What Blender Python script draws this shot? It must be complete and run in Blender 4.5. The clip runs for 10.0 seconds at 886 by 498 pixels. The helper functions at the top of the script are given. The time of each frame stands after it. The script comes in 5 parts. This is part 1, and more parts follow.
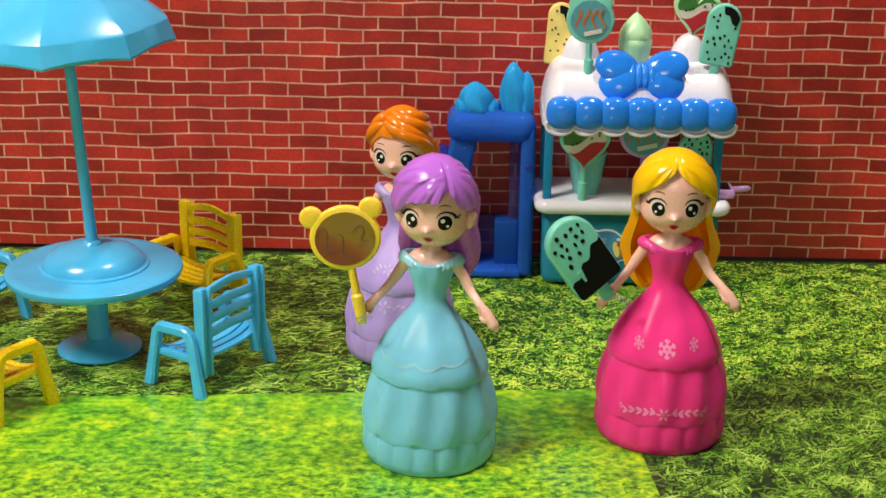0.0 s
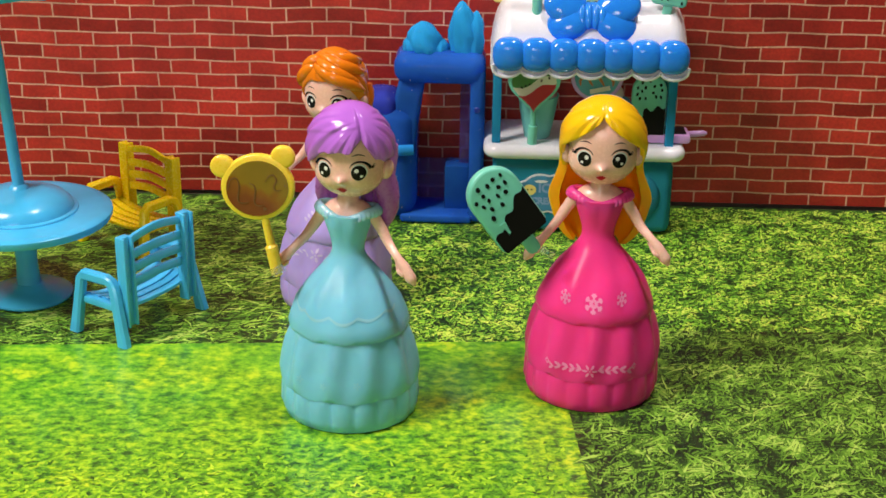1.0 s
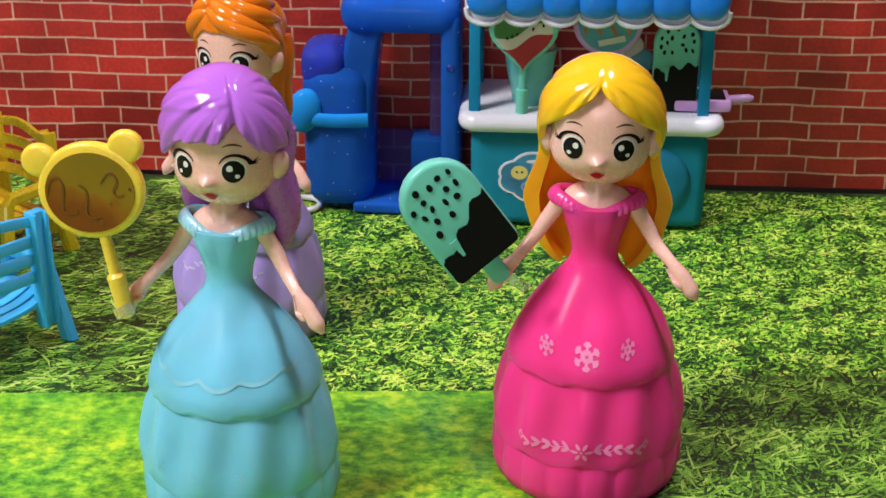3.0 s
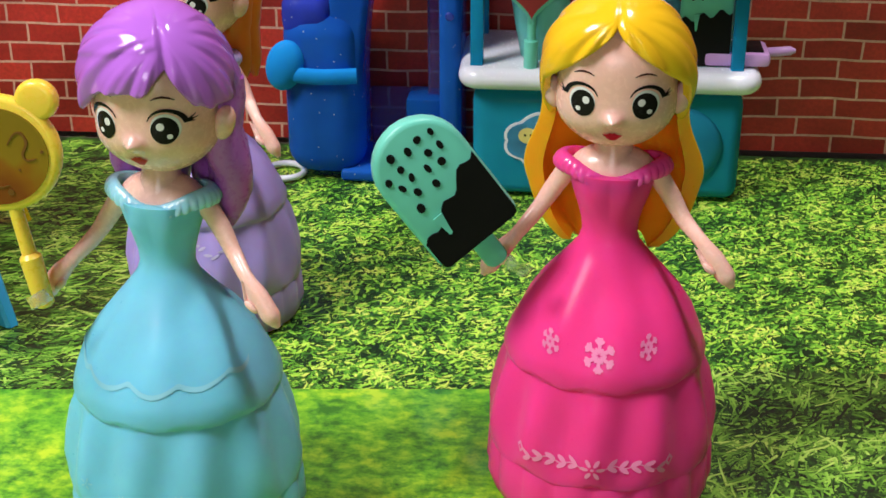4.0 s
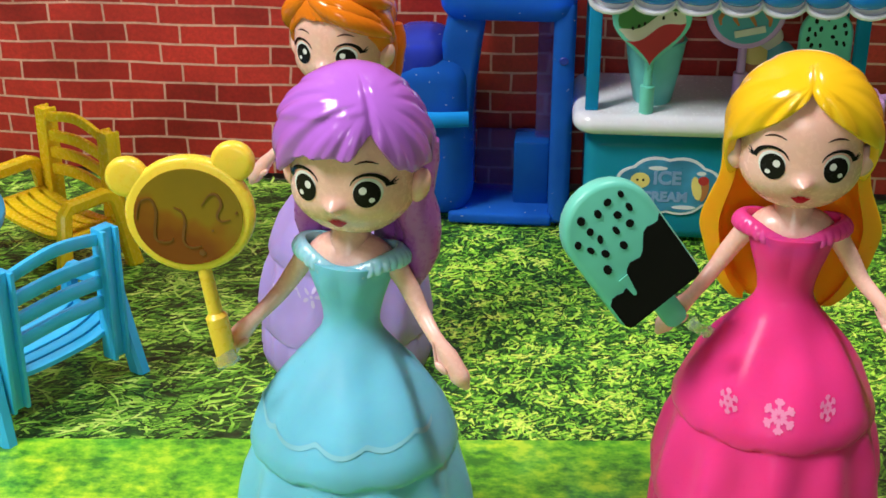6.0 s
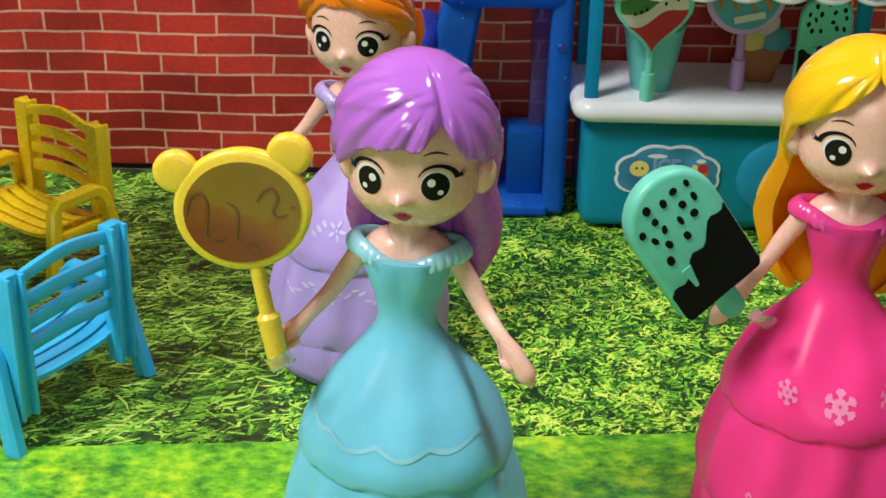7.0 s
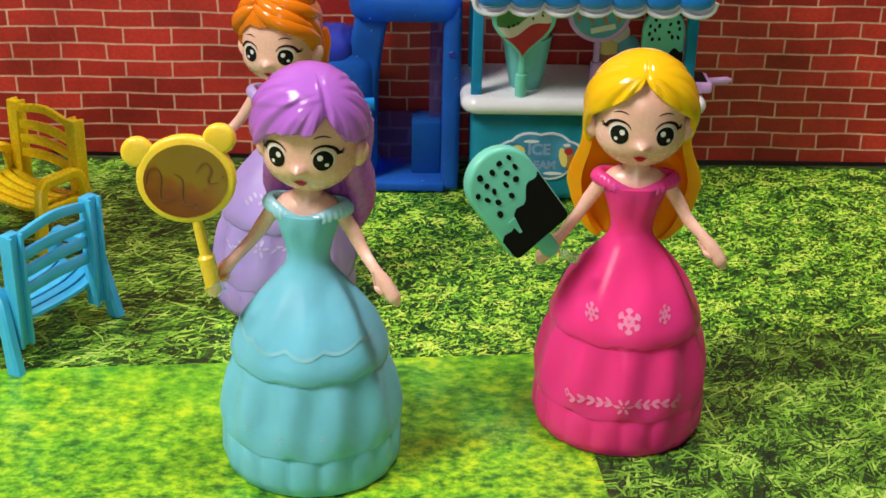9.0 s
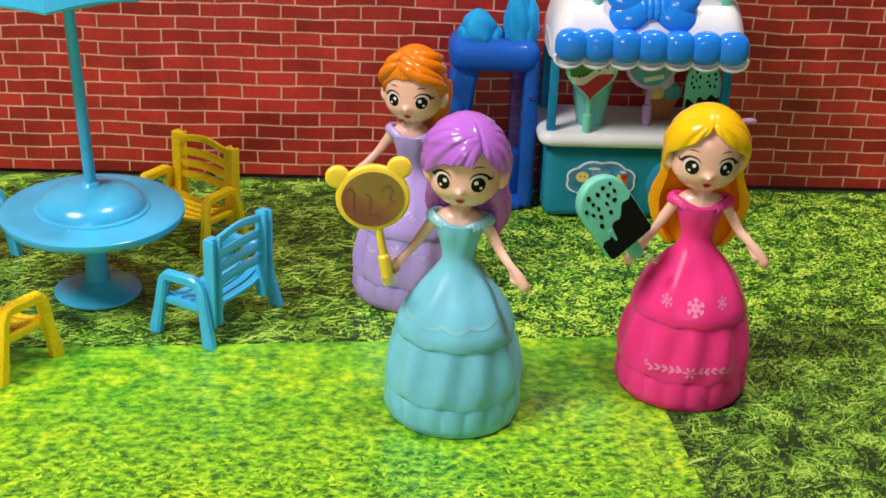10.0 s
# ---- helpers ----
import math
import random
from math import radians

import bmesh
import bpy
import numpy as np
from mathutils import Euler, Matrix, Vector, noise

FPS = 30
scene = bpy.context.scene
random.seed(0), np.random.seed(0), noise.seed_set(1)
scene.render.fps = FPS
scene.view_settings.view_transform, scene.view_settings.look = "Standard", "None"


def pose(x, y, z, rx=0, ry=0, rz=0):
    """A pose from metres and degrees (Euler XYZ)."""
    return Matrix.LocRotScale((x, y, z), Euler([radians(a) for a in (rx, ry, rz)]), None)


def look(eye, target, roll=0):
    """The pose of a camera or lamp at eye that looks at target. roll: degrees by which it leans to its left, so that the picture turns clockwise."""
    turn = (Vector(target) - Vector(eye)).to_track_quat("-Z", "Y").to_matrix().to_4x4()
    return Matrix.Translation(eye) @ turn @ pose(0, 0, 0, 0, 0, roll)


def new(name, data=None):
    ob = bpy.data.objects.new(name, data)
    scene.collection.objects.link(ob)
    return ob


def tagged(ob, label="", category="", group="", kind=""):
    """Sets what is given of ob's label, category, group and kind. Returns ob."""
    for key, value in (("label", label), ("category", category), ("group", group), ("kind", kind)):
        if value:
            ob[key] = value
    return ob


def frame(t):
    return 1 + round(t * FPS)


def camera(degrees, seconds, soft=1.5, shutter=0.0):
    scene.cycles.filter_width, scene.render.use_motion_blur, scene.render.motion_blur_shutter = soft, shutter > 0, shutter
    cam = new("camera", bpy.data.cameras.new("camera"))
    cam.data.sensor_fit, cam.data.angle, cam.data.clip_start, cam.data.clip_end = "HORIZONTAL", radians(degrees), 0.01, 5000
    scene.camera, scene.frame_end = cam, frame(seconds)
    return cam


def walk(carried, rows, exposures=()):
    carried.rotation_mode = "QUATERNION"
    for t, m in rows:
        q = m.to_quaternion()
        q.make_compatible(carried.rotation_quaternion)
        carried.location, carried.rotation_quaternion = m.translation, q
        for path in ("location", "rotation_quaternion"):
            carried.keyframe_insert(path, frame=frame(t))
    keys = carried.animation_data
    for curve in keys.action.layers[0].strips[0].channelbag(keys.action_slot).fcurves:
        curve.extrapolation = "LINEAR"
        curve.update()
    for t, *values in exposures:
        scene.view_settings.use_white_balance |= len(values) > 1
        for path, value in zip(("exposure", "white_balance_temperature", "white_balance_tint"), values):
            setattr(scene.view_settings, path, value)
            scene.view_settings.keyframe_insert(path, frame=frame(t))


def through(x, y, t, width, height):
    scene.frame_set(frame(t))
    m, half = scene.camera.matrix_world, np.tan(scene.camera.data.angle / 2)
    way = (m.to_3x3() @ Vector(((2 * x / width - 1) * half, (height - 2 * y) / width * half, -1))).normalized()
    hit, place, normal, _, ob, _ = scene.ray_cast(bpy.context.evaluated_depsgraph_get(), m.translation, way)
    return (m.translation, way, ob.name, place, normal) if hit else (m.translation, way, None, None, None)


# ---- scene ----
cam = camera(34.00, 10.0, 1.6)
PATH = [
    (0, (-0.00786, -0.46309, 0.23706), (0.00420, -0.08641, 0.10303), 0.76),
    (0.5, (0.01116, -0.46342, 0.23809), (0.01742, -0.08750, 0.10154), 0.28),
    (1, (0.02868, -0.44610, 0.23873), (0.03302, -0.07634, 0.08624), 0.75),
    (1.5, (0.02880, -0.44774, 0.23975), (0.03258, -0.07987, 0.08272), 1.05),
    (2, (0.03650, -0.42900, 0.23349), (0.03698, -0.06024, 0.07851), 0.17),
    (2.5, (0.04734, -0.33233, 0.20349), (0.04369, 0.03406, 0.04304), 0.14),
    (2.7, (0.05546, -0.31753, 0.20258), (0.05005, 0.04779, 0.03975), 0.09),
    (3.8, (0.05893, -0.25516, 0.18184), (0.04683, 0.10421, 0.00661), -0.04),
    (4, (0.06398, -0.24827, 0.17793), (0.04980, 0.11112, 0.00289), -0.25),
    (4.5, (0.06986, -0.23998, 0.17884), (0.05238, 0.11982, 0.00495), -0.57),
    (5, (0.06018, -0.25995, 0.19580), (0.04441, 0.10104, 0.02421), -0.40),
    (5.5, (0.05362, -0.25631, 0.19335), (0.03522, 0.10491, 0.02254), -0.21),
    (6, (0.02708, -0.24611, 0.18591), (0.01617, 0.11507, 0.01438), 0.29),
    (6.2, (0.02542, -0.24555, 0.18323), (0.01572, 0.11575, 0.01186), 0.16),
    (7.3, (-0.01468, -0.23565, 0.18201), (0.01223, 0.12305, 0.00706), 1.78),
    (7.5, (-0.01924, -0.23807, 0.18453), (0.01186, 0.11984, 0.00864), 1.88),
    (8, (-0.01079, -0.24132, 0.18533), (0.02902, 0.11501, 0.00799), 2.16),
    (8.5, (0.01223, -0.25157, 0.18593), (0.04867, 0.10458, 0.00751), 1.82),
    (9, (0.01308, -0.32975, 0.21670), (0.03866, 0.02904, 0.04174), 1.31),
    (9.5, (-0.01036, -0.37927, 0.23645), (0.01866, -0.01986, 0.06328), 1.79),
    (10, (-0.04299, -0.43497, 0.26236), (-0.00880, -0.07458, 0.09220), 2.37),
]
walk(cam, [(t, look(eye, target, roll)) for t, eye, target, roll in PATH],
     [(0, -0.23, 7000, 20), (1, -0.22, 6800, 20), (2.5, -0.17, 6150, 26), (3.8, -0.14, 6100, 20), (5.5, -0.12, 6150, 18), (7.5, -0.22, 6350, 11), (8.5, -0.22, 6550, 14), (10, -0.19, 6700, 18)])

# ---- light ----
world = bpy.data.worlds.new("room_light")
scene.world = world
world.use_nodes = True
world.node_tree.nodes["Background"].inputs[0].default_value = (0.95, 0.96, 1.0, 1)
world.node_tree.nodes["Background"].inputs[1].default_value = 0.03


def area_lamp(name, eye, target, sx, sy, watts, colour):
    d = bpy.data.lights.new(name, "AREA")
    d.shape, d.size, d.size_y, d.energy, d.color = "RECTANGLE", sx, sy, watts, colour
    ob = new(name, d)
    ob.matrix_world = look(eye, target)
    return ob


area_lamp("ceiling_lamp", (-0.64, -0.34, 1.00), (-0.28, 0.12, 0.05), 0.34, 0.34, 17.0, (1.0, 0.95, 0.86))
area_lamp("ceiling_lamp", (0.28, 0.04, 1.20), (0.22, 0.04, 0.0), 0.16, 0.05, 7.4, (1.0, 0.96, 0.89))
# added fill from the front to lift faces and gowns; no window stands there
area_lamp("front_fill_light", (-0.25, -1.90, 0.60), (0.03, 0.05, 0.05), 0.5, 0.4, 6.0, (1.0, 0.96, 0.89))

# ---- materials ----


def rgba(c):
    return (c[0], c[1], c[2], 1)


class Mat:
    """A node material with a Principled shader and short calls for its nodes."""

    def __init__(self, name, base=(0.5, 0.5, 0.5), rough=0.4, **more):
        self.m = bpy.data.materials.new(name)
        self.m.use_nodes = True
        self.t = self.m.node_tree
        self.p = self.t.nodes["Principled BSDF"]
        self.put("Base Color", rgba(base))
        self.put("Roughness", rough)
        for k, v in more.items():
            self.put(k.replace("_", " "), v)

    def put(self, key, v):
        self.p.inputs[key].default_value = v

    def node(self, what, **at):
        n = self.t.nodes.new(what)
        for k, v in at.items():
            if k == "blend":
                n.blend_type = v
            elif k == "op":
                n.operation = v
            elif k == "kind":
                n.data_type = v
            elif k == "feature":
                n.feature = v
        return n

    def link(self, a, b):
        self.t.links.new(a, b)

    def coords(self, scale=(1, 1, 1), turn=0.0, shift=(0, 0, 0)):
        tc = self.node("ShaderNodeTexCoord")
        mp = self.node("ShaderNodeMapping")
        mp.inputs["Scale"].default_value = scale
        mp.inputs["Rotation"].default_value = (0, 0, turn)
        mp.inputs["Location"].default_value = shift
        self.link(tc.outputs["Object"], mp.inputs["Vector"])
        return mp.outputs["Vector"]

    def noise(self, vec, scale, detail=3.0, rough=0.5):
        n = self.node("ShaderNodeTexNoise")
        n.inputs["Scale"].default_value = scale
        n.inputs["Detail"].default_value = detail
        n.inputs["Roughness"].default_value = rough
        self.link(vec, n.inputs["Vector"])
        return n.outputs["Fac"]

    def ramp(self, fac, stops):
        r = self.node("ShaderNodeValToRGB")
        e = r.color_ramp.elements
        while len(e) < len(stops):
            e.new(0.5)
        for i, (pos, c) in enumerate(stops):
            e[i].position, e[i].color = pos, rgba(c)
        self.link(fac, r.inputs["Fac"])
        return r.outputs["Color"]

    def mix(self, fac, a, b, blend="MIX"):
        n = self.node("ShaderNodeMix", kind="RGBA", blend=blend)
        for key, v in ((0, fac), (6, a), (7, b)):
            if isinstance(v, (int, float)):
                n.inputs[key].default_value = v
            elif isinstance(v, tuple):
                n.inputs[key].default_value = rgba(v)
            else:
                self.link(v, n.inputs[key])
        return n.outputs[2]

    def math(self, op, a, b=0.0):
        n = self.node("ShaderNodeMath", op=op)
        for key, v in ((0, a), (1, b)):
            if isinstance(v, (int, float)):
                n.inputs[key].default_value = v
            else:
                self.link(v, n.inputs[key])
        return n.outputs[0]

    def colour(self, out):
        self.link(out, self.p.inputs["Base Color"])
        return self

    def bump(self, height, strength=0.2, distance=0.0005):
        b = self.node("ShaderNodeBump")
        b.inputs["Strength"].default_value = strength
        b.inputs["Distance"].default_value = distance
        self.link(height, b.inputs["Height"])
        self.link(b.outputs["Normal"], self.p.inputs["Normal"])
        return self


def plastic(name, c, rough=0.28, soft=0.0, wear=0.12, shine=0.5):
    """Moulded plastic: faint cloudy colour, fine scuffs in the gloss and a slight waviness."""
    m = Mat(name, c, rough)
    v = m.coords()
    cloud = m.noise(v, 90.0, 2.0)
    dark = tuple(x * (1 - wear) for x in c)
    lite = tuple(min(1.0, x * (1 + wear)) for x in c)
    m.colour(m.ramp(cloud, [(0.3, dark), (0.7, lite)]))
    fine = m.noise(v, 900.0, 3.0)
    r = m.node("ShaderNodeMapRange")
    r.inputs["To Min"].default_value, r.inputs["To Max"].default_value = rough * 0.75, rough * 1.3
    m.link(fine, r.inputs["Value"])
    m.link(r.outputs[0], m.p.inputs["Roughness"])
    m.bump(m.noise(v, 260.0, 2.0), 0.06, 0.0006)
    m.put("Specular IOR Level", shine)
    if soft:
        m.put("Subsurface Weight", soft)
        m.put("Subsurface Radius", (1.0, 0.5, 0.35))
        m.put("Subsurface Scale", 0.003)
    return m.m


def clear_plastic(name, c, rough=0.18, through=0.7, sparkle=0.0):
    """See-through tinted plastic, with glitter flakes where the toy has them."""
    m = Mat(name, c, rough)
    m.put("Transmission Weight", through)
    m.put("IOR", 1.12)
    v = m.coords()
    col = m.ramp(m.noise(v, 70.0, 2.0), [(0.3, tuple(x * 0.8 for x in c)), (0.7, c)])
    if sparkle:
        vo = m.node("ShaderNodeTexVoronoi")
        vo.inputs["Scale"].default_value = 420.0
        m.link(v, vo.inputs["Vector"])
        dot = m.math("LESS_THAN", vo.outputs["Distance"], sparkle)
        pick = m.math("GREATER_THAN", m.noise(v, 300.0, 0.0), 0.58)
        col = m.mix(m.math("MULTIPLY", dot, pick), col, (0.85, 0.92, 1.0))
    m.colour(col)
    m.bump(m.noise(v, 200.0, 2.0), 0.05, 0.0006)
    return m.m


SKIN = plastic("doll_skin", (0.99, 0.58, 0.48), 0.26, 0.25, 0.03)
BLACK = plastic("black_print", (0.012, 0.010, 0.010), 0.25, 0.0, 0.1, 0.12)
WHITE_PRINT = plastic("white_print", (0.78, 0.78, 0.76), 0.3, 0.0, 0.1, 0.12)
LIP = plastic("red_print", (0.58, 0.014, 0.018), 0.3, 0.0, 0.1, 0.12)
BROWN = plastic("brow_print", (0.05, 0.02, 0.015), 0.4, 0.0, 0.1, 0.12)
SKY = plastic("sky_blue_plastic", (0.045, 0.50, 0.88), 0.22, 0.1, 0.06)
YELLOW = plastic("yellow_plastic", (1.0, 0.68, 0.012), 0.26, 0.2, 0.05)
LEMON = plastic("lemon_plastic", (1.0, 0.69, 0.06), 0.28, 0.3, 0.05)
WHITE = plastic("white_plastic", (0.79, 0.83, 0.90), 0.25, 0.05, 0.04)
ROYAL = plastic("royal_blue_plastic", (0.008, 0.25, 0.92), 0.12, 0.2, 0.06)
MINTP = plastic("mint_plastic", (0.16, 0.66, 0.52), 0.35)
CHOC = plastic("dark_coating", (0.008, 0.008, 0.008), 0.45, 0.0, 0.1, 0.12)
LILACP = plastic("lilac_plastic", (0.62, 0.36, 0.72), 0.3)
REDP = plastic("red_print_plastic", (0.50, 0.025, 0.035), 0.35)
LEAFP = plastic("green_print_plastic", (0.04, 0.22, 0.04), 0.4)
CREAMP = plastic("cream_print_plastic", (0.70, 0.68, 0.58), 0.4)
LIMEP = plastic("pale_green_plastic", (0.48, 0.88, 0.52), 0.3, 0.5, 0.05)
PALEY = plastic("pale_yellow_plastic", (0.86, 0.72, 0.22), 0.35)
ORANGEP = plastic("orange_swirl_print", (0.48, 0.18, 0.06), 0.35)
TURQ = clear_plastic("turquoise_clear_plastic", (0.02, 0.42, 0.62), 0.2, 0.35)
POST = clear_plastic("clear_blue_plastic", (0.015, 0.36, 0.66), 0.18, 0.3)
ICE = clear_plastic("ice_blue_clear_plastic", (0.012, 0.44, 0.96), 0.09, 0.22)
NAVY = clear_plastic("dark_blue_glitter_plastic", (0.028, 0.22, 0.95), 0.14, 0.52, 0.10)
BAND = clear_plastic("light_blue_clear_plastic", (0.02, 0.38, 1.0), 0.12, 0.22)


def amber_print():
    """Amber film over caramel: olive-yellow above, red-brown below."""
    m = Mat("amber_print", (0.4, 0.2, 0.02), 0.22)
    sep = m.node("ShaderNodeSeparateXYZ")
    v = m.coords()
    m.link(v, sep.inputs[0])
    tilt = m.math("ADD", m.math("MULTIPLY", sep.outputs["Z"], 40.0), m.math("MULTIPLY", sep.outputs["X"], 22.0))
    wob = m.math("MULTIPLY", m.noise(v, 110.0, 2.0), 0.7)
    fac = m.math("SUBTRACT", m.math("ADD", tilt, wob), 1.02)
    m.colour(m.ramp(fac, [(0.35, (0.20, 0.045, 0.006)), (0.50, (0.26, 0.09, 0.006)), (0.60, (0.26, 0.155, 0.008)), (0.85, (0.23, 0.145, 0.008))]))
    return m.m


AMBER = amber_print()
AMBER_DARK = plastic("caramel_line_print", (0.16, 0.06, 0.01), 0.3)


def brick_print():
    """A glossy sheet printed with a red brick wall with thin pale joints."""
    m = Mat("printed_brick_paper", (0.3, 0.02, 0.02), 0.48)
    m.put("Specular IOR Level", 0.5)
    sep, com = m.node("ShaderNodeSeparateXYZ"), m.node("ShaderNodeCombineXYZ")
    m.link(m.coords(), sep.inputs[0])
    m.link(sep.outputs["X"], com.inputs["X"])
    m.link(sep.outputs["Z"], com.inputs["Y"])
    v = com.outputs[0]
    wob = m.node("ShaderNodeTexNoise")
    wob.inputs["Scale"].default_value = 26.0
    m.link(v, wob.inputs["Vector"])
    add = m.node("ShaderNodeMix", kind="RGBA", blend="LINEAR_LIGHT")
    add.inputs[0].default_value = 0.0016
    m.link(v, add.inputs[6])
    m.link(wob.outputs["Color"], add.inputs[7])
    b = m.node("ShaderNodeTexBrick")
    b.offset, b.squash = 0.37, 1.0
    for key, val in (("Scale", 1.0), ("Mortar Size", 0.00040), ("Mortar Smooth", 0.15), ("Bias", 0.0), ("Brick Width", 0.0178), ("Row Height", 0.0064)):
        b.inputs[key].default_value = val
    b.inputs["Color1"].default_value = rgba((0.33, 0.013, 0.010))
    b.inputs["Color2"].default_value = rgba((0.66, 0.044, 0.028))
    b.inputs["Mortar"].default_value = rgba((0.80, 0.46, 0.33))
    m.link(add.outputs[2], b.inputs["Vector"])
    stain = m.noise(v, 38.0, 5.0, 0.65)
    grain = m.noise(v, 700.0, 4.0, 0.7)
    col = m.mix(0.75, b.outputs["Color"], m.ramp(stain, [(0.30, (0.45, 0.40, 0.40)), (0.62, (1.0, 1.0, 1.0))]), "MULTIPLY")
    col = m.mix(0.55, col, m.ramp(grain, [(0.30, (0.55, 0.50, 0.50)), (0.65, (1.15, 1.1, 1.1))]), "MULTIPLY")
    m.colour(col)
    m.bump(m.noise(v, 14.0, 2.0), 0.10, 0.004)
    return m.m


def grass_print(name, a, b, c, d, scale, gloss):
    """The blurred ground colours of a printed grass sheet under clear film."""
    m = Mat(name, a, 0.5)
    v = m.coords()
    big = m.noise(v, scale, 4.0, 0.6)
    fine = m.noise(v, scale * 6, 5.0, 0.7)
    col = m.ramp(fine, [(0.30, a), (0.45, b), (0.58, c), (0.72, d)])
    col = m.mix(0.6, col, m.ramp(big, [(0.32, (0.42, 0.45, 0.35)), (0.62, (1.1, 1.1, 1.0))]), "MULTIPLY")
    m.colour(col)
    m.put("Coat Weight", gloss)
    m.put("Coat Roughness", 0.08)
    m.bump(m.noise(v, 18.0, 2.0), 0.08, 0.003)
    return m.m


def sunny_print():
    """A printed sunlit lawn: leafy dabs, soft far off and crisper towards the near edge, in yellow and green drifts."""
    m = Mat("bright_grass_print", (0.2, 0.5, 0.02), 0.5)
    v = m.coords((1.0, 1.25, 1.0))
    dabs = m.noise(v, 260.0, 4.0, 0.66)
    veil = m.noise(v, 90.0, 2.0, 0.5)
    sep = m.node("ShaderNodeSeparateXYZ")
    m.link(m.coords(), sep.inputs[0])
    near = m.node("ShaderNodeMapRange")
    near.inputs["From Min"].default_value, near.inputs["From Max"].default_value = 0.025, -0.06
    m.link(sep.outputs["Y"], near.inputs["Value"])
    soft = m.ramp(m.math("ADD", m.math("MULTIPLY", dabs, 0.55), m.math("MULTIPLY", veil, 0.45)),
                  [(0.39, (0.035, 0.22, 0.014)), (0.46, (0.11, 0.43, 0.014)), (0.53, (0.22, 0.59, 0.016)), (0.60, (0.42, 0.74, 0.020))])
    crisp = m.ramp(dabs, [(0.38, (0.014, 0.08, 0.006)), (0.45, (0.085, 0.32, 0.008)), (0.53, (0.23, 0.56, 0.010)), (0.61, (0.50, 0.76, 0.018))])
    col = m.mix(near.outputs[0], soft, crisp)
    drift = m.noise(m.coords((0.7, 1.3, 1.0)), 22.0, 4.0, 0.65)
    col = m.mix(0.8, col, m.ramp(drift, [(0.34, (0.40, 0.74, 0.95)), (0.46, (0.78, 0.95, 0.95)), (0.55, (1.05, 1.0, 0.9)), (0.66, (1.65, 1.12, 0.6))]), "MULTIPLY")
    m.colour(col)
    m.put("Coat Weight", 0.5)
    m.put("Coat Roughness", 0.08)
    m.bump(m.noise(v, 18.0, 2.0), 0.08, 0.003)
    return m.m


def blade_print(name, stops, gloss, clump, spread):
    """Printed blades: each its own tone, in lighter and darker drifts."""
    m = Mat(name, stops[0][1], 0.5)
    g = m.node("ShaderNodeNewGeometry")
    drift = m.noise(m.coords(), clump, 3.0, 0.6)
    lift = m.math("MULTIPLY", m.math("SUBTRACT", drift, 0.5), 1.7)
    fac = m.math("ADD", m.math("MULTIPLY", g.outputs["Random Per Island"], spread), m.math("ADD", lift, 0.5 - spread / 2))
    m.colour(m.ramp(fac, stops))
    m.put("Coat Weight", gloss)
    m.put("Coat Roughness", 0.04)
    return m.m


BRICK = brick_print()

# ---- mesh helpers ----


def mesh_from(name, bm, mats):
    me = bpy.data.meshes.new(name)
    bmesh.ops.recalc_face_normals(bm, faces=bm.faces[:])
    bm.to_mesh(me)
    bm.free()
    for m in mats:
        me.materials.append(m)
    me.shade_smooth()
    return me


def sharp(me, degrees=38):
    me.set_sharp_from_angle(angle=radians(degrees))
    return me


def part(name, bm, material, parent, label="", crease=38):
    ob = new(name, sharp(mesh_from(name, bm, [material]), crease))
    ob.parent = parent
    if label:
        tagged(ob, label)
    return ob


def thing(name, m, label, category, group="", kind=""):
    ob = new(name)
    ob.empty_display_size = 0.01
    ob.matrix_world = m
    return tagged(ob, label, category, group, kind)


def add_lathe(bm, prof, n=48, mat=0, wave=None, sy=1.0, at=(0, 0, 0), arc=None):
    """A turned shape: prof is a run of (z, r); wave(angle, z, r) gives (z, r) anew."""
    rings = []
    closed = arc is None
    for z, r in prof:
        ring = []
        for k in range(n):
            a = 2 * math.pi * k / n if closed else arc[0] + (arc[1] - arc[0]) * k / (n - 1)
            zz, rr = wave(a, z, r) if wave else (z, r)
            ring.append(bm.verts.new((at[0] + rr * math.sin(a), at[1] - (sy(z) if callable(sy) else sy) * rr * math.cos(a), at[2] + zz)))
        rings.append(ring)
    for u, w in zip(rings, rings[1:]):
        for k in range(n if closed else n - 1):
            f = bm.faces.new((u[k], u[(k + 1) % n], w[(k + 1) % n], w[k]))
            f.material_index = mat
    if closed:
        for ring in (rings[0], rings[-1]):
            f = bm.faces.new(ring)
            f.material_index = mat
    return rings


def add_ball(bm, at, r, mat=0, turn=None, u=20, v=12):
    m = Matrix.LocRotScale(at, turn, r)
    made = bmesh.ops.create_uvsphere(bm, u_segments=u, v_segments=v, radius=1.0, matrix=m)
    for vert in made["verts"]:
        for f in vert.link_faces:
            f.material_index = mat


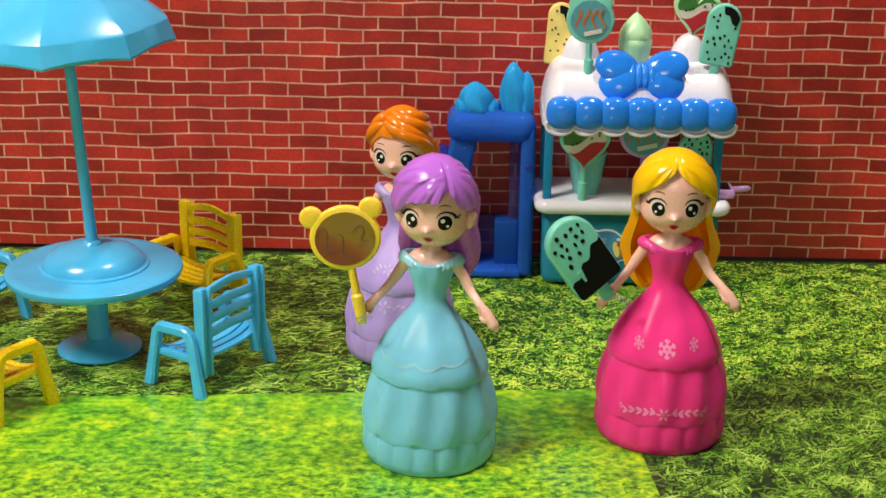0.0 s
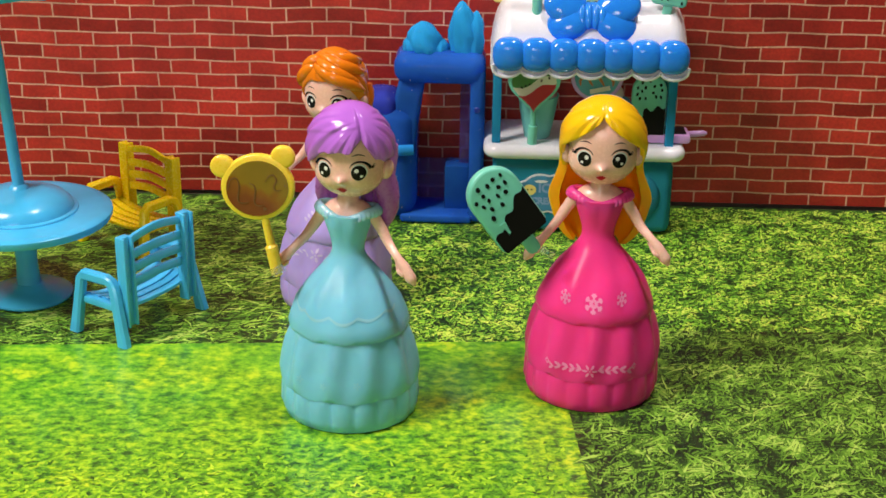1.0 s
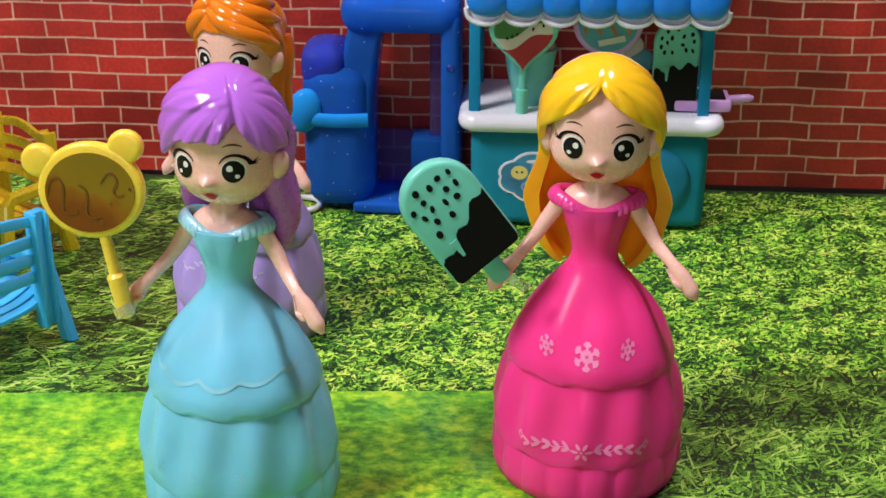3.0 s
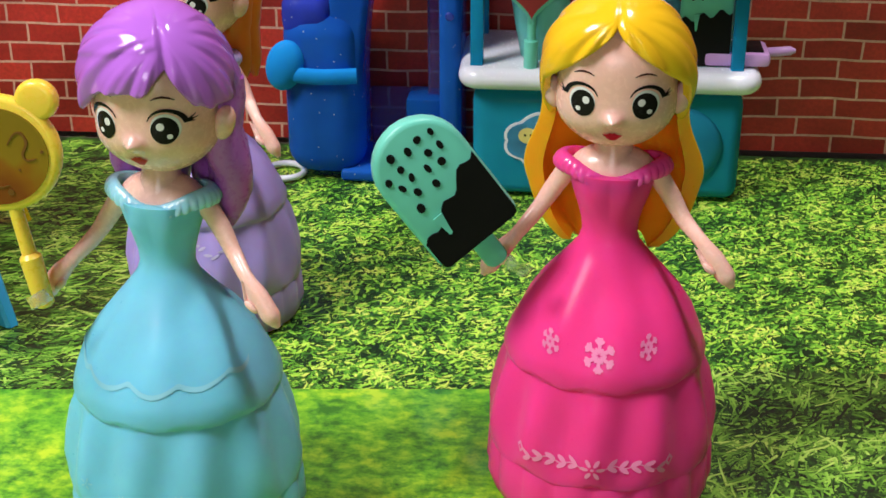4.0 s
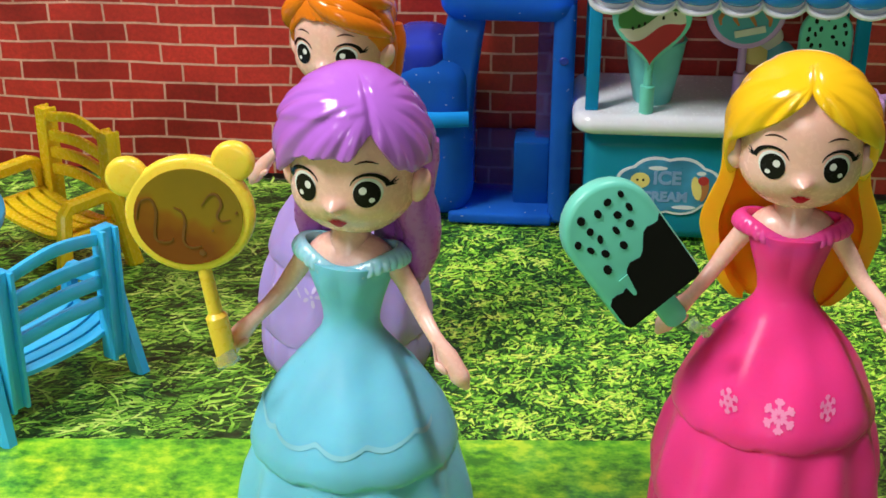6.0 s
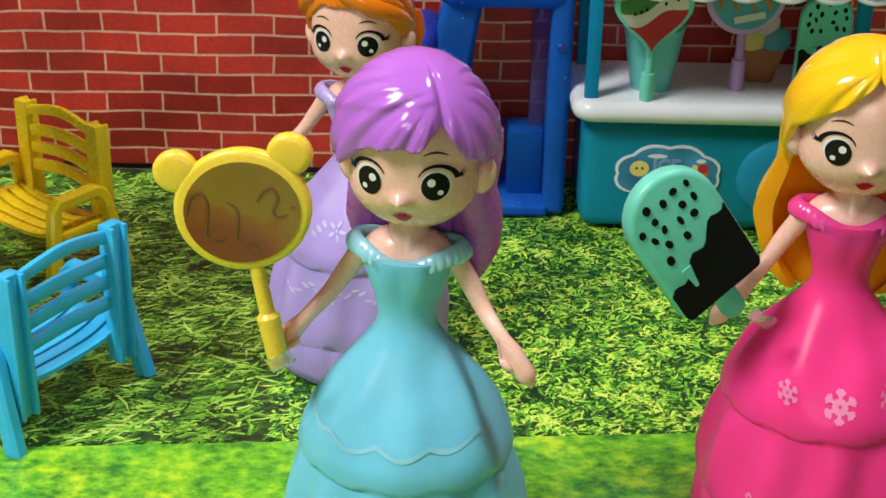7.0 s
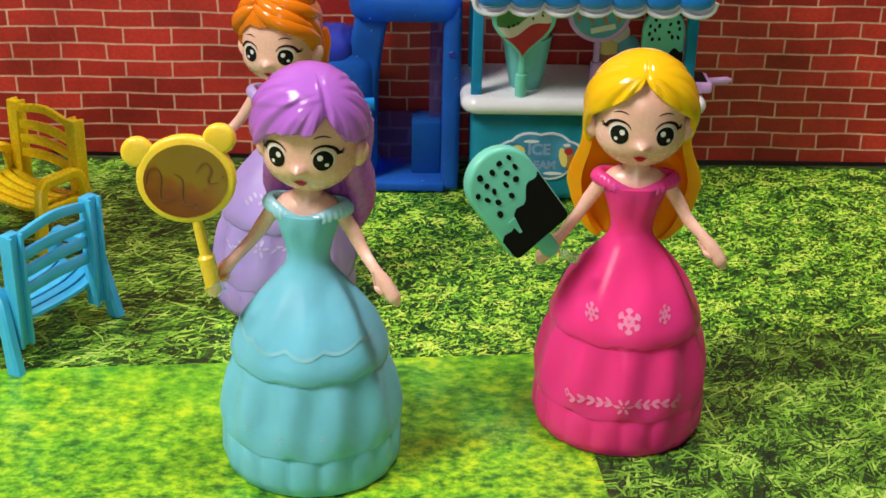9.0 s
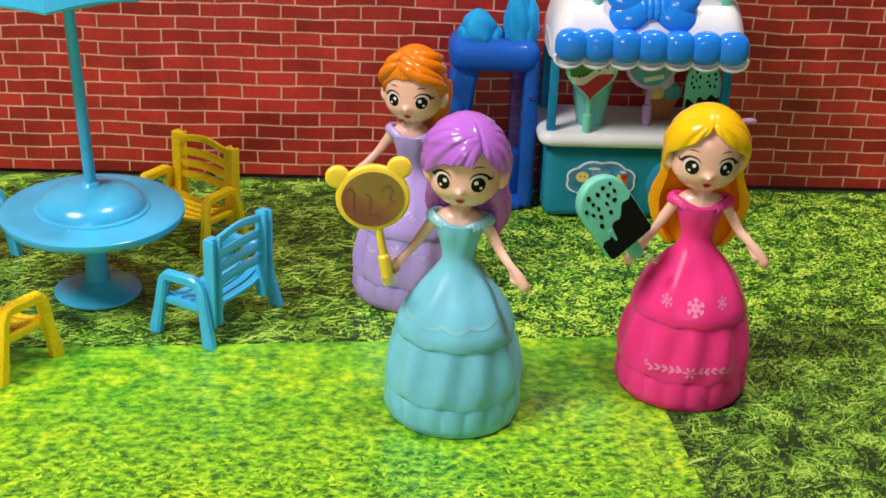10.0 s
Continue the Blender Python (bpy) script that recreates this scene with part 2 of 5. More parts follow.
def add_pillow(bm, at, size, p, nu=28, nv=14):
    """A ball pressed towards a rounded block: the higher p, the squarer."""
    def power(v):
        return math.copysign(abs(v) ** (2 / p), v)
    rings = []
    for j in range(nv + 1):
        e = math.pi * (j / nv - 0.5)
        c = power(math.cos(e)) if 0 < j < nv else 0.02
        rings.append([bm.verts.new((at[0] + size[0] * c * power(math.cos(2 * math.pi * k / nu)), at[1] + size[1] * power(math.sin(e)), at[2] + size[2] * c * power(math.sin(2 * math.pi * k / nu)))) for k in range(nu)])
    for u, w in zip(rings, rings[1:]):
        for k in range(nu):
            bm.faces.new((u[k], u[(k + 1) % nu], w[(k + 1) % nu], w[k]))
    bm.faces.new(rings[0]), bm.faces.new(rings[-1])


def add_box(bm, at, size, bevel=0.0, mat=0, turn=None, seg=2):
    m = Matrix.LocRotScale(at, turn, size)
    made = bmesh.ops.create_cube(bm, size=1.0, matrix=m)
    faces = {f for v in made["verts"] for f in v.link_faces}
    for f in faces:
        f.material_index = mat
    if bevel:
        edges = list({e for v in made["verts"] for e in v.link_edges})
        bmesh.ops.bevel(bm, geom=edges, offset=bevel, segments=seg, affect="EDGES", profile=0.5, material=mat)


def add_rounded_plate(bm, at, size, corner, n=10):
    """A flat plate with round corners in plan and a half-round edge."""
    half = size[2] / 2
    rings = []
    for j in range(n + 1):
        e = math.pi * (j / n - 0.5)
        inset, z = half * (1 - math.cos(e)), half * math.sin(e)
        ring = []
        for q, (sx, sy) in enumerate(((1, 1), (-1, 1), (-1, -1), (1, -1))):
            for k in range(9):
                t = math.pi / 2 * (q + k / 8)
                ring.append(bm.verts.new((at[0] + sx * (size[0] / 2 - corner) + (corner - inset) * math.cos(t), at[1] + sy * (size[1] / 2 - corner) + (corner - inset) * math.sin(t), at[2] + z)))
        rings.append(ring)
    for u, w in zip(rings, rings[1:]):
        for k in range(len(u)):
            bm.faces.new((u[k], u[(k + 1) % len(u)], w[(k + 1) % len(u)], w[k]))
    bm.faces.new(rings[0]), bm.faces.new(rings[-1])


def add_tube(bm, pts, radii, n=12, mat=0, flat=1.0):
    """A swept tube with round ends through pts."""
    pts = [Vector(p) for p in pts]
    rings = []
    for i, p in enumerate(pts):
        d = (pts[min(i + 1, len(pts) - 1)] - pts[max(i - 1, 0)]).normalized()
        side = d.cross(Vector((0, 1, 0.01))).normalized()
        up = side.cross(d).normalized()
        rings.append([bm.verts.new(p + radii[i] * (math.cos(2 * math.pi * k / n) * side + flat * math.sin(2 * math.pi * k / n) * up)) for k in range(n)])
    for u, w in zip(rings, rings[1:]):
        for k in range(n):
            bm.faces.new((u[k], u[(k + 1) % n], w[(k + 1) % n], w[k])).material_index = mat
    for ring in (rings[0], rings[-1]):
        bm.faces.new(ring).material_index = mat


def smooth_run(pts, steps=6):
    """Points on a smooth curve through pts."""
    pts = [Vector(p) for p in pts]
    out = []
    for i in range(len(pts) - 1):
        a, b, c, d = pts[max(i - 1, 0)], pts[i], pts[i + 1], pts[min(i + 2, len(pts) - 1)]
        for k in range(steps):
            t = k / steps
            out.append(0.5 * (2 * b + (c - a) * t + (2 * a - 5 * b + 4 * c - d) * t * t + (3 * b - a - 3 * c + d) * t ** 3))
    out.append(pts[-1])
    return out


def add_slab(bm, outline, depth, bevel=0.0, mat=0, y=0.0, seg=2):
    """A flat shape in x and z, depth thick along y, its front at y, with rounded edges."""
    vs = [bm.verts.new((x, y, z)) for x, z in outline]
    f = bm.faces.new(vs)
    f.material_index = mat
    made = bmesh.ops.extrude_face_region(bm, geom=[f])
    moved = [g for g in made["geom"] if isinstance(g, bmesh.types.BMVert)]
    bmesh.ops.translate(bm, verts=moved, vec=(0, depth, 0))
    faces = {g for v in vs + moved for g in v.link_faces}
    for g in faces:
        g.material_index = mat
    if bevel:
        rim = [e for e in {e for v in vs + moved for e in v.link_edges} if abs(e.verts[0].co.y - e.verts[1].co.y) < 1e-7]
        bmesh.ops.bevel(bm, geom=rim, offset=bevel, segments=seg, affect="EDGES", profile=0.5, material=mat)


def disc(cx, cz, rx, rz=None, n=28, turn=0.0):
    rz = rz or rx
    out = []
    for k in range(n):
        a = 2 * math.pi * k / n
        x, z = rx * math.cos(a), rz * math.sin(a)
        out.append((cx + x * math.cos(turn) - z * math.sin(turn), cz + x * math.sin(turn) + z * math.cos(turn)))
    return out


def heart_outline(cx, cz, s, n=40):
    out = []
    for k in range(n):
        t = 2 * math.pi * k / n
        out.append((cx + s * 0.94 * math.sin(t) ** 3, cz + s * (0.8125 * math.cos(t) - 0.3125 * math.cos(2 * t) - 0.125 * math.cos(3 * t) - 0.0625 * math.cos(4 * t))))
    return out


def popsicle_outline(w, h, n=14, corner=0.12):
    """Round top, lightly rounded bottom corners; foot at z = 0."""
    out = []
    r, c = w / 2, w * corner
    for k in range(5):
        a = math.pi + (math.pi / 2) * k / 4
        out.append((-r + c + c * math.cos(a), c + c * math.sin(a)))
    for k in range(5):
        a = 1.5 * math.pi + (math.pi / 2) * k / 4
        out.append((r - c + c * math.cos(a), c + c * math.sin(a)))
    for k in range(n + 1):
        a = math.pi * k / n
        out.append((r * math.cos(a), h - r + r * math.sin(a)))
    return out

# ---- setting ----


def plane_sheet(name, corners, thick, z, mat, label, category):
    bm = bmesh.new()
    lo = [bm.verts.new((x, y, z)) for x, y in corners]
    hi = [bm.verts.new((x, y, z + thick)) for x, y in corners]
    bm.faces.new(lo), bm.faces.new(hi)
    n = len(corners)
    for k in range(n):
        bm.faces.new((lo[k], lo[(k + 1) % n], hi[(k + 1) % n], hi[k]))
    return tagged(new(name, sharp(mesh_from(name, bm, [mat]))), label, category, kind="structure")


TABLE = plastic("brown_table_laminate", (0.17, 0.13, 0.10), 0.4)
ROOM = plastic("room_paint", (0.22, 0.21, 0.19), 0.7)
plane_sheet("ground", [(-2.2, -2.2), (2.2, -2.2), (2.2, 2.2), (-2.2, 2.2)], 0.02, -0.0212, TABLE, "brown laminate table surface under the printed sheets", "table surface")
bm = bmesh.new()
bmesh.ops.create_cube(bm, size=1.0, matrix=Matrix.LocRotScale((0, 0, 0.78), None, (4.3, 4.3, 1.6)))
bmesh.ops.reverse_faces(bm, faces=bm.faces[:])
tagged(new("wall_room", mesh_from("wall_room", bm, [ROOM])), "plain painted walls closing the room round the table", "wall", kind="structure")

OLIVE = grass_print("olive_grass_print", (0.004, 0.018, 0.004), (0.012, 0.042, 0.008), (0.035, 0.11, 0.015), (0.11, 0.26, 0.03), 34.0, 0.35)
LIGHT = sunny_print()
DARK = grass_print("dark_grass_print", (0.005, 0.020, 0.005), (0.014, 0.050, 0.010), (0.040, 0.13, 0.018), (0.12, 0.29, 0.04), 40.0, 0.35)
mat_back_left = plane_sheet("grass_mat", [(-0.42, -0.05), (-0.024, -0.05), (-0.0327, 0.1978), (-0.42, 0.2165)], 0.0003, -0.0008, OLIVE, "glossy sheet printed with long olive-green grass", "play mat")
mat_back_right = plane_sheet("grass_mat", [(-0.0258, 0.0), (0.42, 0.0), (0.42, 0.1770), (-0.0329, 0.1978)], 0.0003, -0.0008, OLIVE, "glossy sheet printed with short green grass", "play mat")
mat_front = plane_sheet("grass_mat", [(-0.42, -0.45), (0.0900, -0.45), (0.0796, -0.0600), (0.0775, -0.0138), (0.0770, 0.0430), (-0.42, 0.0270)], 0.0003, -0.0003, LIGHT, "glossy sheet printed with bright sunlit grass", "play mat")
mat_right = plane_sheet("grass_mat", [(0.0896, -0.45), (0.42, -0.45), (0.42, 0.0530), (0.0766, 0.0525), (0.0771, -0.0138), (0.0792, -0.0600)], 0.0003, -0.0004, DARK, "glossy sheet printed with dark coarse grass", "play mat")

# the upright brick sheet on its board
bm = bmesh.new()
add_box(bm, (0.0, 0.0, 0.3212), (0.95, 0.008, 0.64), 0.0)
back = new("wall_brick_sheet", sharp(mesh_from("wall_brick_sheet", bm, [BRICK])))
back.matrix_world = pose(0.0, 0.2014, 0.0, 0, 0, -2.7)
tagged(back, "glossy printed red brick wall sheet standing upright", "backdrop", kind="structure")


# ---- dolls ----
HEAD = Vector((0, 0.0008, 0.0893))
HEAD_SIZE = 0.90
CAP = 0.0176
FULL_CAP, LONG_CAP = 0.0198, 0.0184
FACE_A, FACE_B, FACE_UP, FACE_LOW, FACE_P = 0.0127, 0.0122, 0.0148, 0.0147, 2.3


def face_ring(z):
    """Half width, half depth of the head at height z from its middle."""
    c, p = (FACE_UP, 2.3) if z > 0 else (FACE_LOW, 2.35)
    s = max(0.0001, 1 - min(1.0, abs(z / c)) ** p) ** (1 / p)
    cheek = 0.055 * math.exp(-((z + 0.0078) / 0.0034) ** 2) - 0.030 * math.exp(-((z - 0.0010) / 0.0040) ** 2)
    return FACE_A * s * (1.0 + cheek), FACE_B * s * (1.0 + 0.6 * cheek)


def face_y(x, z):
    """The face's front at x, z, measured from the head's middle."""
    a, b = face_ring(z)
    return -b * max(0.001, 1 - min(0.999, abs(x / a)) ** FACE_P) ** (1 / FACE_P)


def add_head(bm, mat):
    rings = []
    nu, nv = 112, 72
    for j in range(1, nv):
        z = math.cos(math.pi * j / nv)
        z = (FACE_UP if z > 0 else FACE_LOW) * z
        a, b = face_ring(z)
        ring = []
        for k in range(nu):
            t = 2 * math.pi * k / nu
            e = 2 / FACE_P
            x = a * math.copysign(abs(math.sin(t)) ** e, math.sin(t))
            y = -b * math.copysign(abs(math.cos(t)) ** e, math.cos(t))
            # the nose, a soft rise
            n = math.exp(-(x / 0.0017) ** 2 - ((z + 0.0058) / 0.0014) ** 2) if y < 0 else 0.0
            ring.append(bm.verts.new(HEAD + Vector((x, y - 0.0026 * n, z))))
        rings.append(ring)
    for u, w in zip(rings, rings[1:]):
        for k in range(nu):
            bm.faces.new((u[k], u[(k + 1) % nu], w[(k + 1) % nu], w[k])).material_index = mat
    bm.faces.new(rings[0]).material_index = mat
    bm.faces.new(rings[-1]).material_index = mat


def add_print(bm, outline, mat, lift):
    """A print on the face: an outline in x and z laid on its front."""
    cx = sum(p[0] for p in outline) / len(outline)
    cz = sum(p[1] for p in outline) / len(outline)
    rings = []
    for s in (1.0, 0.66, 0.33):
        ring = []
        for x, z in outline:
            px, pz = cx + (x - cx) * s, cz + (z - cz) * s
            ring.append(bm.verts.new(HEAD + Vector((px, face_y(px, pz) - lift, pz))))
        rings.append(ring)
    mid = bm.verts.new(HEAD + Vector((cx, face_y(cx, cz) - lift, cz)))
    n = len(outline)
    for u, w in zip(rings, rings[1:]):
        for k in range(n):
            bm.faces.new((u[k], u[(k + 1) % n], w[(k + 1) % n], w[k])).material_index = mat
    for k in range(n):
        bm.faces.new((rings[-1][k], rings[-1][(k + 1) % n], mid)).material_index = mat


def stroke(pts, widths):
    """The outline of a brush stroke through pts."""
    up, low = [], []
    for i, (x, z) in enumerate(pts):
        a, b = pts[max(i - 1, 0)], pts[min(i + 1, len(pts) - 1)]
        dx, dz = b[0] - a[0], b[1] - a[1]
        n = math.hypot(dx, dz)
        up.append((x - dz / n * widths[i], z + dx / n * widths[i]))
        low.append((x + dz / n * widths[i], z - dx / n * widths[i]))
    return up + low[::-1]


def add_stroke(bm, pts, widths, mat, lift):
    """A brush stroke through pts laid on the face, as a strip of quads."""
    ring = stroke(pts, widths)
    n = len(pts)
    vs = [bm.verts.new(HEAD + Vector((x, face_y(x, z) - lift, z))) for x, z in ring]
    for k in range(n - 1):
        bm.faces.new((vs[k], vs[k + 1], vs[2 * n - 2 - k], vs[2 * n - 1 - k])).material_index = mat


SKIRT = [(0.0, 0.0226), (0.0006, 0.0234), (0.004, 0.0239), (0.0100, 0.0236), (0.0116, 0.0232), (0.0120, 0.0242), (0.0132, 0.0245), (0.017, 0.0242), (0.022, 0.0233), (0.027, 0.0220), (0.0306, 0.0209), (0.0313, 0.0206),
         (0.0317, 0.0211), (0.0328, 0.0214), (0.036, 0.0203), (0.041, 0.0178), (0.0455, 0.0146), (0.0495, 0.0112), (0.053, 0.0081), (0.0555, 0.0061), (0.0575, 0.0054),
         (0.060, 0.0056), (0.063, 0.0064), (0.066, 0.0074), (0.0685, 0.0081), (0.0705, 0.0083)]
SKIRT = [(z, r * (0.948 + 0.052 * min(1.0, max(0.0, (z - 0.043) / 0.0145)))) for z, r in SKIRT]


def doll(name, at, turn, dress, hair, hair_under, style, label, prints, lit_collar, nod=(0, 0, 0), size=1.0):
    """One toy doll in one mesh: gown, arms, head, printed face and hair."""
    mats = [dress, SKIN, hair, hair_under, BLACK, WHITE_PRINT, BROWN, LIP, prints, lit_collar]
    bm = bmesh.new()

    def gown(a, z, r):
        if z < 0.0118:
            r *= 1 + 0.040 * abs(math.sin(9 * a)) ** 0.8 * min(1, z / 0.002)
        elif z < 0.0316:
            z -= 0.0009 * abs(math.sin(4.5 * a)) * max(0, (0.0142 - z) / 0.0025) if z < 0.0142 else 0
            r *= 1 + 0.044 * math.cos(11 * a) * min(1.0, (z - 0.0116) / 0.006) * (1 if z < 0.029 else 0.3)
        elif z < 0.0535:
            if z < 0.0337:
                z -= 0.0009 * (abs(math.sin(5.5 * a + 0.5)) - 0.6)
            r *= 1 + 0.034 * math.cos(8 * a + 1.0 + math.pi) * min(1.0, max(0.0, (z - 0.034) / 0.007)) * min(1.0, (0.0535 - z) / 0.008)
        elif z > 0.0590:
            bust = math.exp(-((abs(wrap(a)) - 0.42) / 0.30) ** 2) * math.exp(-((z - 0.0655) / 0.0030) ** 2)
            r *= 1 + 0.13 * bust
        return z, r

    def depth(z):
        return 0.97 - 0.20 * min(1.0, max(0.0, (z - 0.044) / 0.013))

    add_lathe(bm, SKIRT, 144, 0, gown, depth)
    # rippled collar band; light through its thin plastic is put into a paler colour
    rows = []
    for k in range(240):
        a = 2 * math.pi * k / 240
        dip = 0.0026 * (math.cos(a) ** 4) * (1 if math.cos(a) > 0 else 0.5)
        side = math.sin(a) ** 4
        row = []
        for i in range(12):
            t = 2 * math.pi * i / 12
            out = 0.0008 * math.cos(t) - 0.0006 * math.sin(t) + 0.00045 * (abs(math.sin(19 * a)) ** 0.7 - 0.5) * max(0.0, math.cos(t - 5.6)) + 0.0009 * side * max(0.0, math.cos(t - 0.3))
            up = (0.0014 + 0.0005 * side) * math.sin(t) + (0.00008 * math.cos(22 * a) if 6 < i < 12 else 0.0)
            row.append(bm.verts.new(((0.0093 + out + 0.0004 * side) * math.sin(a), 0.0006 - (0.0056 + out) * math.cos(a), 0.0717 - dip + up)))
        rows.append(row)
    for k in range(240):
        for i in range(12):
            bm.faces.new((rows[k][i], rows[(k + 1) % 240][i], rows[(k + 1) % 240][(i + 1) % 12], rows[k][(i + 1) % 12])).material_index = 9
    # shoulders and neck
    add_ball(bm, (0, 0.0006, 0.0698), (0.0086, 0.0052, 0.0054), 1, None, 28, 14)
    add_lathe(bm, [(0.071, 0.0052), (0.0745, 0.0038), (0.0765, 0.0033), (0.084, 0.0034)], 20, 1, None, 1.0, (0, 0.0006, 0))
    # arms and mitten hands
    for s in (-1, 1):
        hx, hz = (0.0205, 0.0535) if s < 0 else (0.0205, 0.0545)
        run = smooth_run([(s * 0.0086, 0.0004, 0.0696), (s * 0.0112, 0.0004, 0.0655), (s * 0.0142, -0.0010, 0.0610), (s * (hx - 0.0028), -0.0040, hz + 0.0036), (s * hx, -0.0050, hz + 0.0004),
                          (s * (hx + 0.0022), -0.0056, hz - 0.0026), (s * (hx + 0.0036), -0.0056, hz - 0.0050)], 6)
        shape = [0.0021, 0.0019, 0.0016, 0.0014, 0.0019, 0.0019, 0.0006]
        rad = []
        for i in range(len(run)):
            u = i / 6
            k = min(5, int(u))
            f = u - k
            f = f * f * (3 - 2 * f)
            rad.append(shape[k] * (1 - f) + shape[k + 1] * f)
        add_tube(bm, run, rad, 16, 1, 0.86)
        add_ball(bm, (s * (hx - 0.0010), -0.0066, hz - 0.0010), (0.0007, 0.0007, 0.0016), 1, Euler((0, s * radians(-50), 0)), 12, 8)
    # head, ears, nose
    before = len(bm.verts)
    add_head(bm, 1)
    for s in (-1, 1):
        add_ball(bm, HEAD + Vector((s * 0.0133, 0.0008, -0.0044)), (0.0021, 0.0028, 0.0037), 1, Euler((0, s * 0.25, 0)))
    # printed eyes, lashes, brows and mouth
    for s in (-1, 1):
        ex, ez = s * 0.0065, -0.0023
        add_print(bm, disc(ex - s * 0.0001, ez + 0.0001, 0.00268, 0.00296), 5, 0.00008)
        add_print(bm, disc(ex - s * 0.00025, ez - 0.0003, 0.00248, 0.00278), 4, 0.00014)
        add_print(bm, disc(ex - s * 0.0009, ez + 0.0005, 0.00074, 0.00080, 14), 5, 0.00020)
        add_print(bm, disc(ex + s * 0.0007, ez - 0.0015, 0.00052, 0.00052, 14), 5, 0.00020)
        lid = [(ex + s * 0.0034 * math.cos(u), ez + 0.0006 + 0.0032 * math.sin(u)) for u in [0.12 + 0.27 * i for i in range(11)]]
        add_stroke(bm, lid, [0.00036, 0.00042, 0.00042, 0.00040, 0.00037, 0.00034, 0.00031, 0.00027, 0.00022, 0.00016, 0.00009], 4, 0.00020)
        for dx, dz in ((0.0010, 0.0010), (0.0013, 0.0003), (0.0010, -0.0004)):
            tip = (ex + s * (0.0035 + dx), ez + 0.0014 + dz)
            root = (ex + s * 0.0034, ez + 0.0012)
            add_stroke(bm, [root, ((root[0] + tip[0]) / 2, (root[1] + tip[1]) / 2), tip], [0.00024, 0.00017, 0.00004], 4, 0.00022)
        brow = [(s * (0.0041 + 0.00105 * i), 0.0029 + 0.0012 * math.sin(0.5 + 0.55 * i)) for i in range(5)]
        add_stroke(bm, brow, [0.00008, 0.00018, 0.00022, 0.00018, 0.00006], 6, 0.00012)
    add_print(bm, [(x * 0.00095, z * 0.00125 - 0.0096) for x, z in ((-2.15, 0.30), (-1.1, 0.38), (-0.5, 0.80), (0, 0.55), (0.5, 0.80), (1.1, 0.38), (2.15, 0.30), (1.3, -0.40), (0.55, -1.0), (-0.55, -1.0), (-1.3, -0.40))], 7, 0.00030)
    add_hair(bm, style)
    bm.verts.ensure_lookup_table()
    pivot = HEAD
    for v in bm.verts[before:]:
        v.co = pivot + (v.co - pivot) * HEAD_SIZE + Vector(nod)
    add_gown_print(bm, style, gown)
    me = mesh_from(name, bm, mats)
    ob = new(name, sharp(me, 50))
    ob.matrix_world = pose(at[0], at[1], 0.0, 0, 0, turn) @ Matrix.Diagonal((size, size, size, 1))
    return tagged(ob, label, "doll", "toy dolls in gowns")


def hair_cap(bm, edge, mat, size, locks, depth, crown, shift=(0, 0, 0), creases=(), layer=None, tuck=0.05, nu=256, nv=44):
    """A moulded cap of hair whose locks fan out from the crown point, given as angle and height;
    edge(angle) is the height, from the head's middle, at which the cap ends."""
    ax, by, cz = size
    e = math.sqrt(max(0.02, 1 - (crown[1] / cz) ** 2))
    axis = Vector((e * math.sin(crown[0]), -e * math.cos(crown[0]), crown[1] / cz)).normalized()
    across = axis.cross(Vector((0, 0, 1))).normalized()
    down = axis.cross(across).normalized()
    if down.z > 0:
        down = -down
    rings = []
    for j in range(nv + 3):
        ring = []
        for k in range(nu):
            a = 2 * math.pi * k / nu
            low = edge(a)
            t = min(j, nv) / nv
            z = low + (cz - low) * math.sin(math.pi / 2 * (1 - t))
            r = math.sqrt(max(0.0, 1 - (max(z, 0.0) / cz) ** 2)) if j else 0.02
            if z < 0:
                r = 1 - 0.22 * (z / 0.016) ** 2
            d = Vector((r * math.sin(a), -r * math.cos(a), z / cz))
            far = math.acos(max(-1.0, min(1.0, d.normalized().dot(axis))))
            phi = math.atan2(d.dot(across), d.dot(down))
            k1 = min(1.0, max(0.0, (far - 0.15) / 0.55))
            amp = k1 * k1 * (3 - 2 * k1)
            g = (0.5 + 0.5 * math.cos(locks * phi + 1.2 * math.sin(3 * phi))) ** 2
            fine = (0.5 + 0.5 * math.cos(2 * locks * phi + 1.1)) ** 2
            r *= 1 - amp * depth * (g + 0.35 * fine) - min(1.0, far / 0.35) ** 1.5 * sum(c * math.exp(-((phi - p) / 0.10) ** 2) for p, c in creases)
            r *= 1 - tuck * max(0.0, (t - 0.72) / 0.28) ** 2
            if layer:
                r *= layer(wrap(a), z)
            if j > nv:
                r *= 0.965 if j == nv + 1 else 0.88
                z += -0.0004 if j == nv + 1 else 0.0004
            ring.append(bm.verts.new(HEAD + Vector(shift) + Vector((ax * r * math.sin(a), -by * r * math.cos(a), z))))
        rings.append(ring)
    for u, w in zip(rings, rings[1:]):
        for k in range(nu):
            bm.faces.new((u[k], u[(k + 1) % nu], w[(k + 1) % nu], w[k])).material_index = mat
    bm.faces.new(rings[0]).material_index = mat


def wrap(a):
    return (a + math.pi) % (2 * math.pi) - math.pi


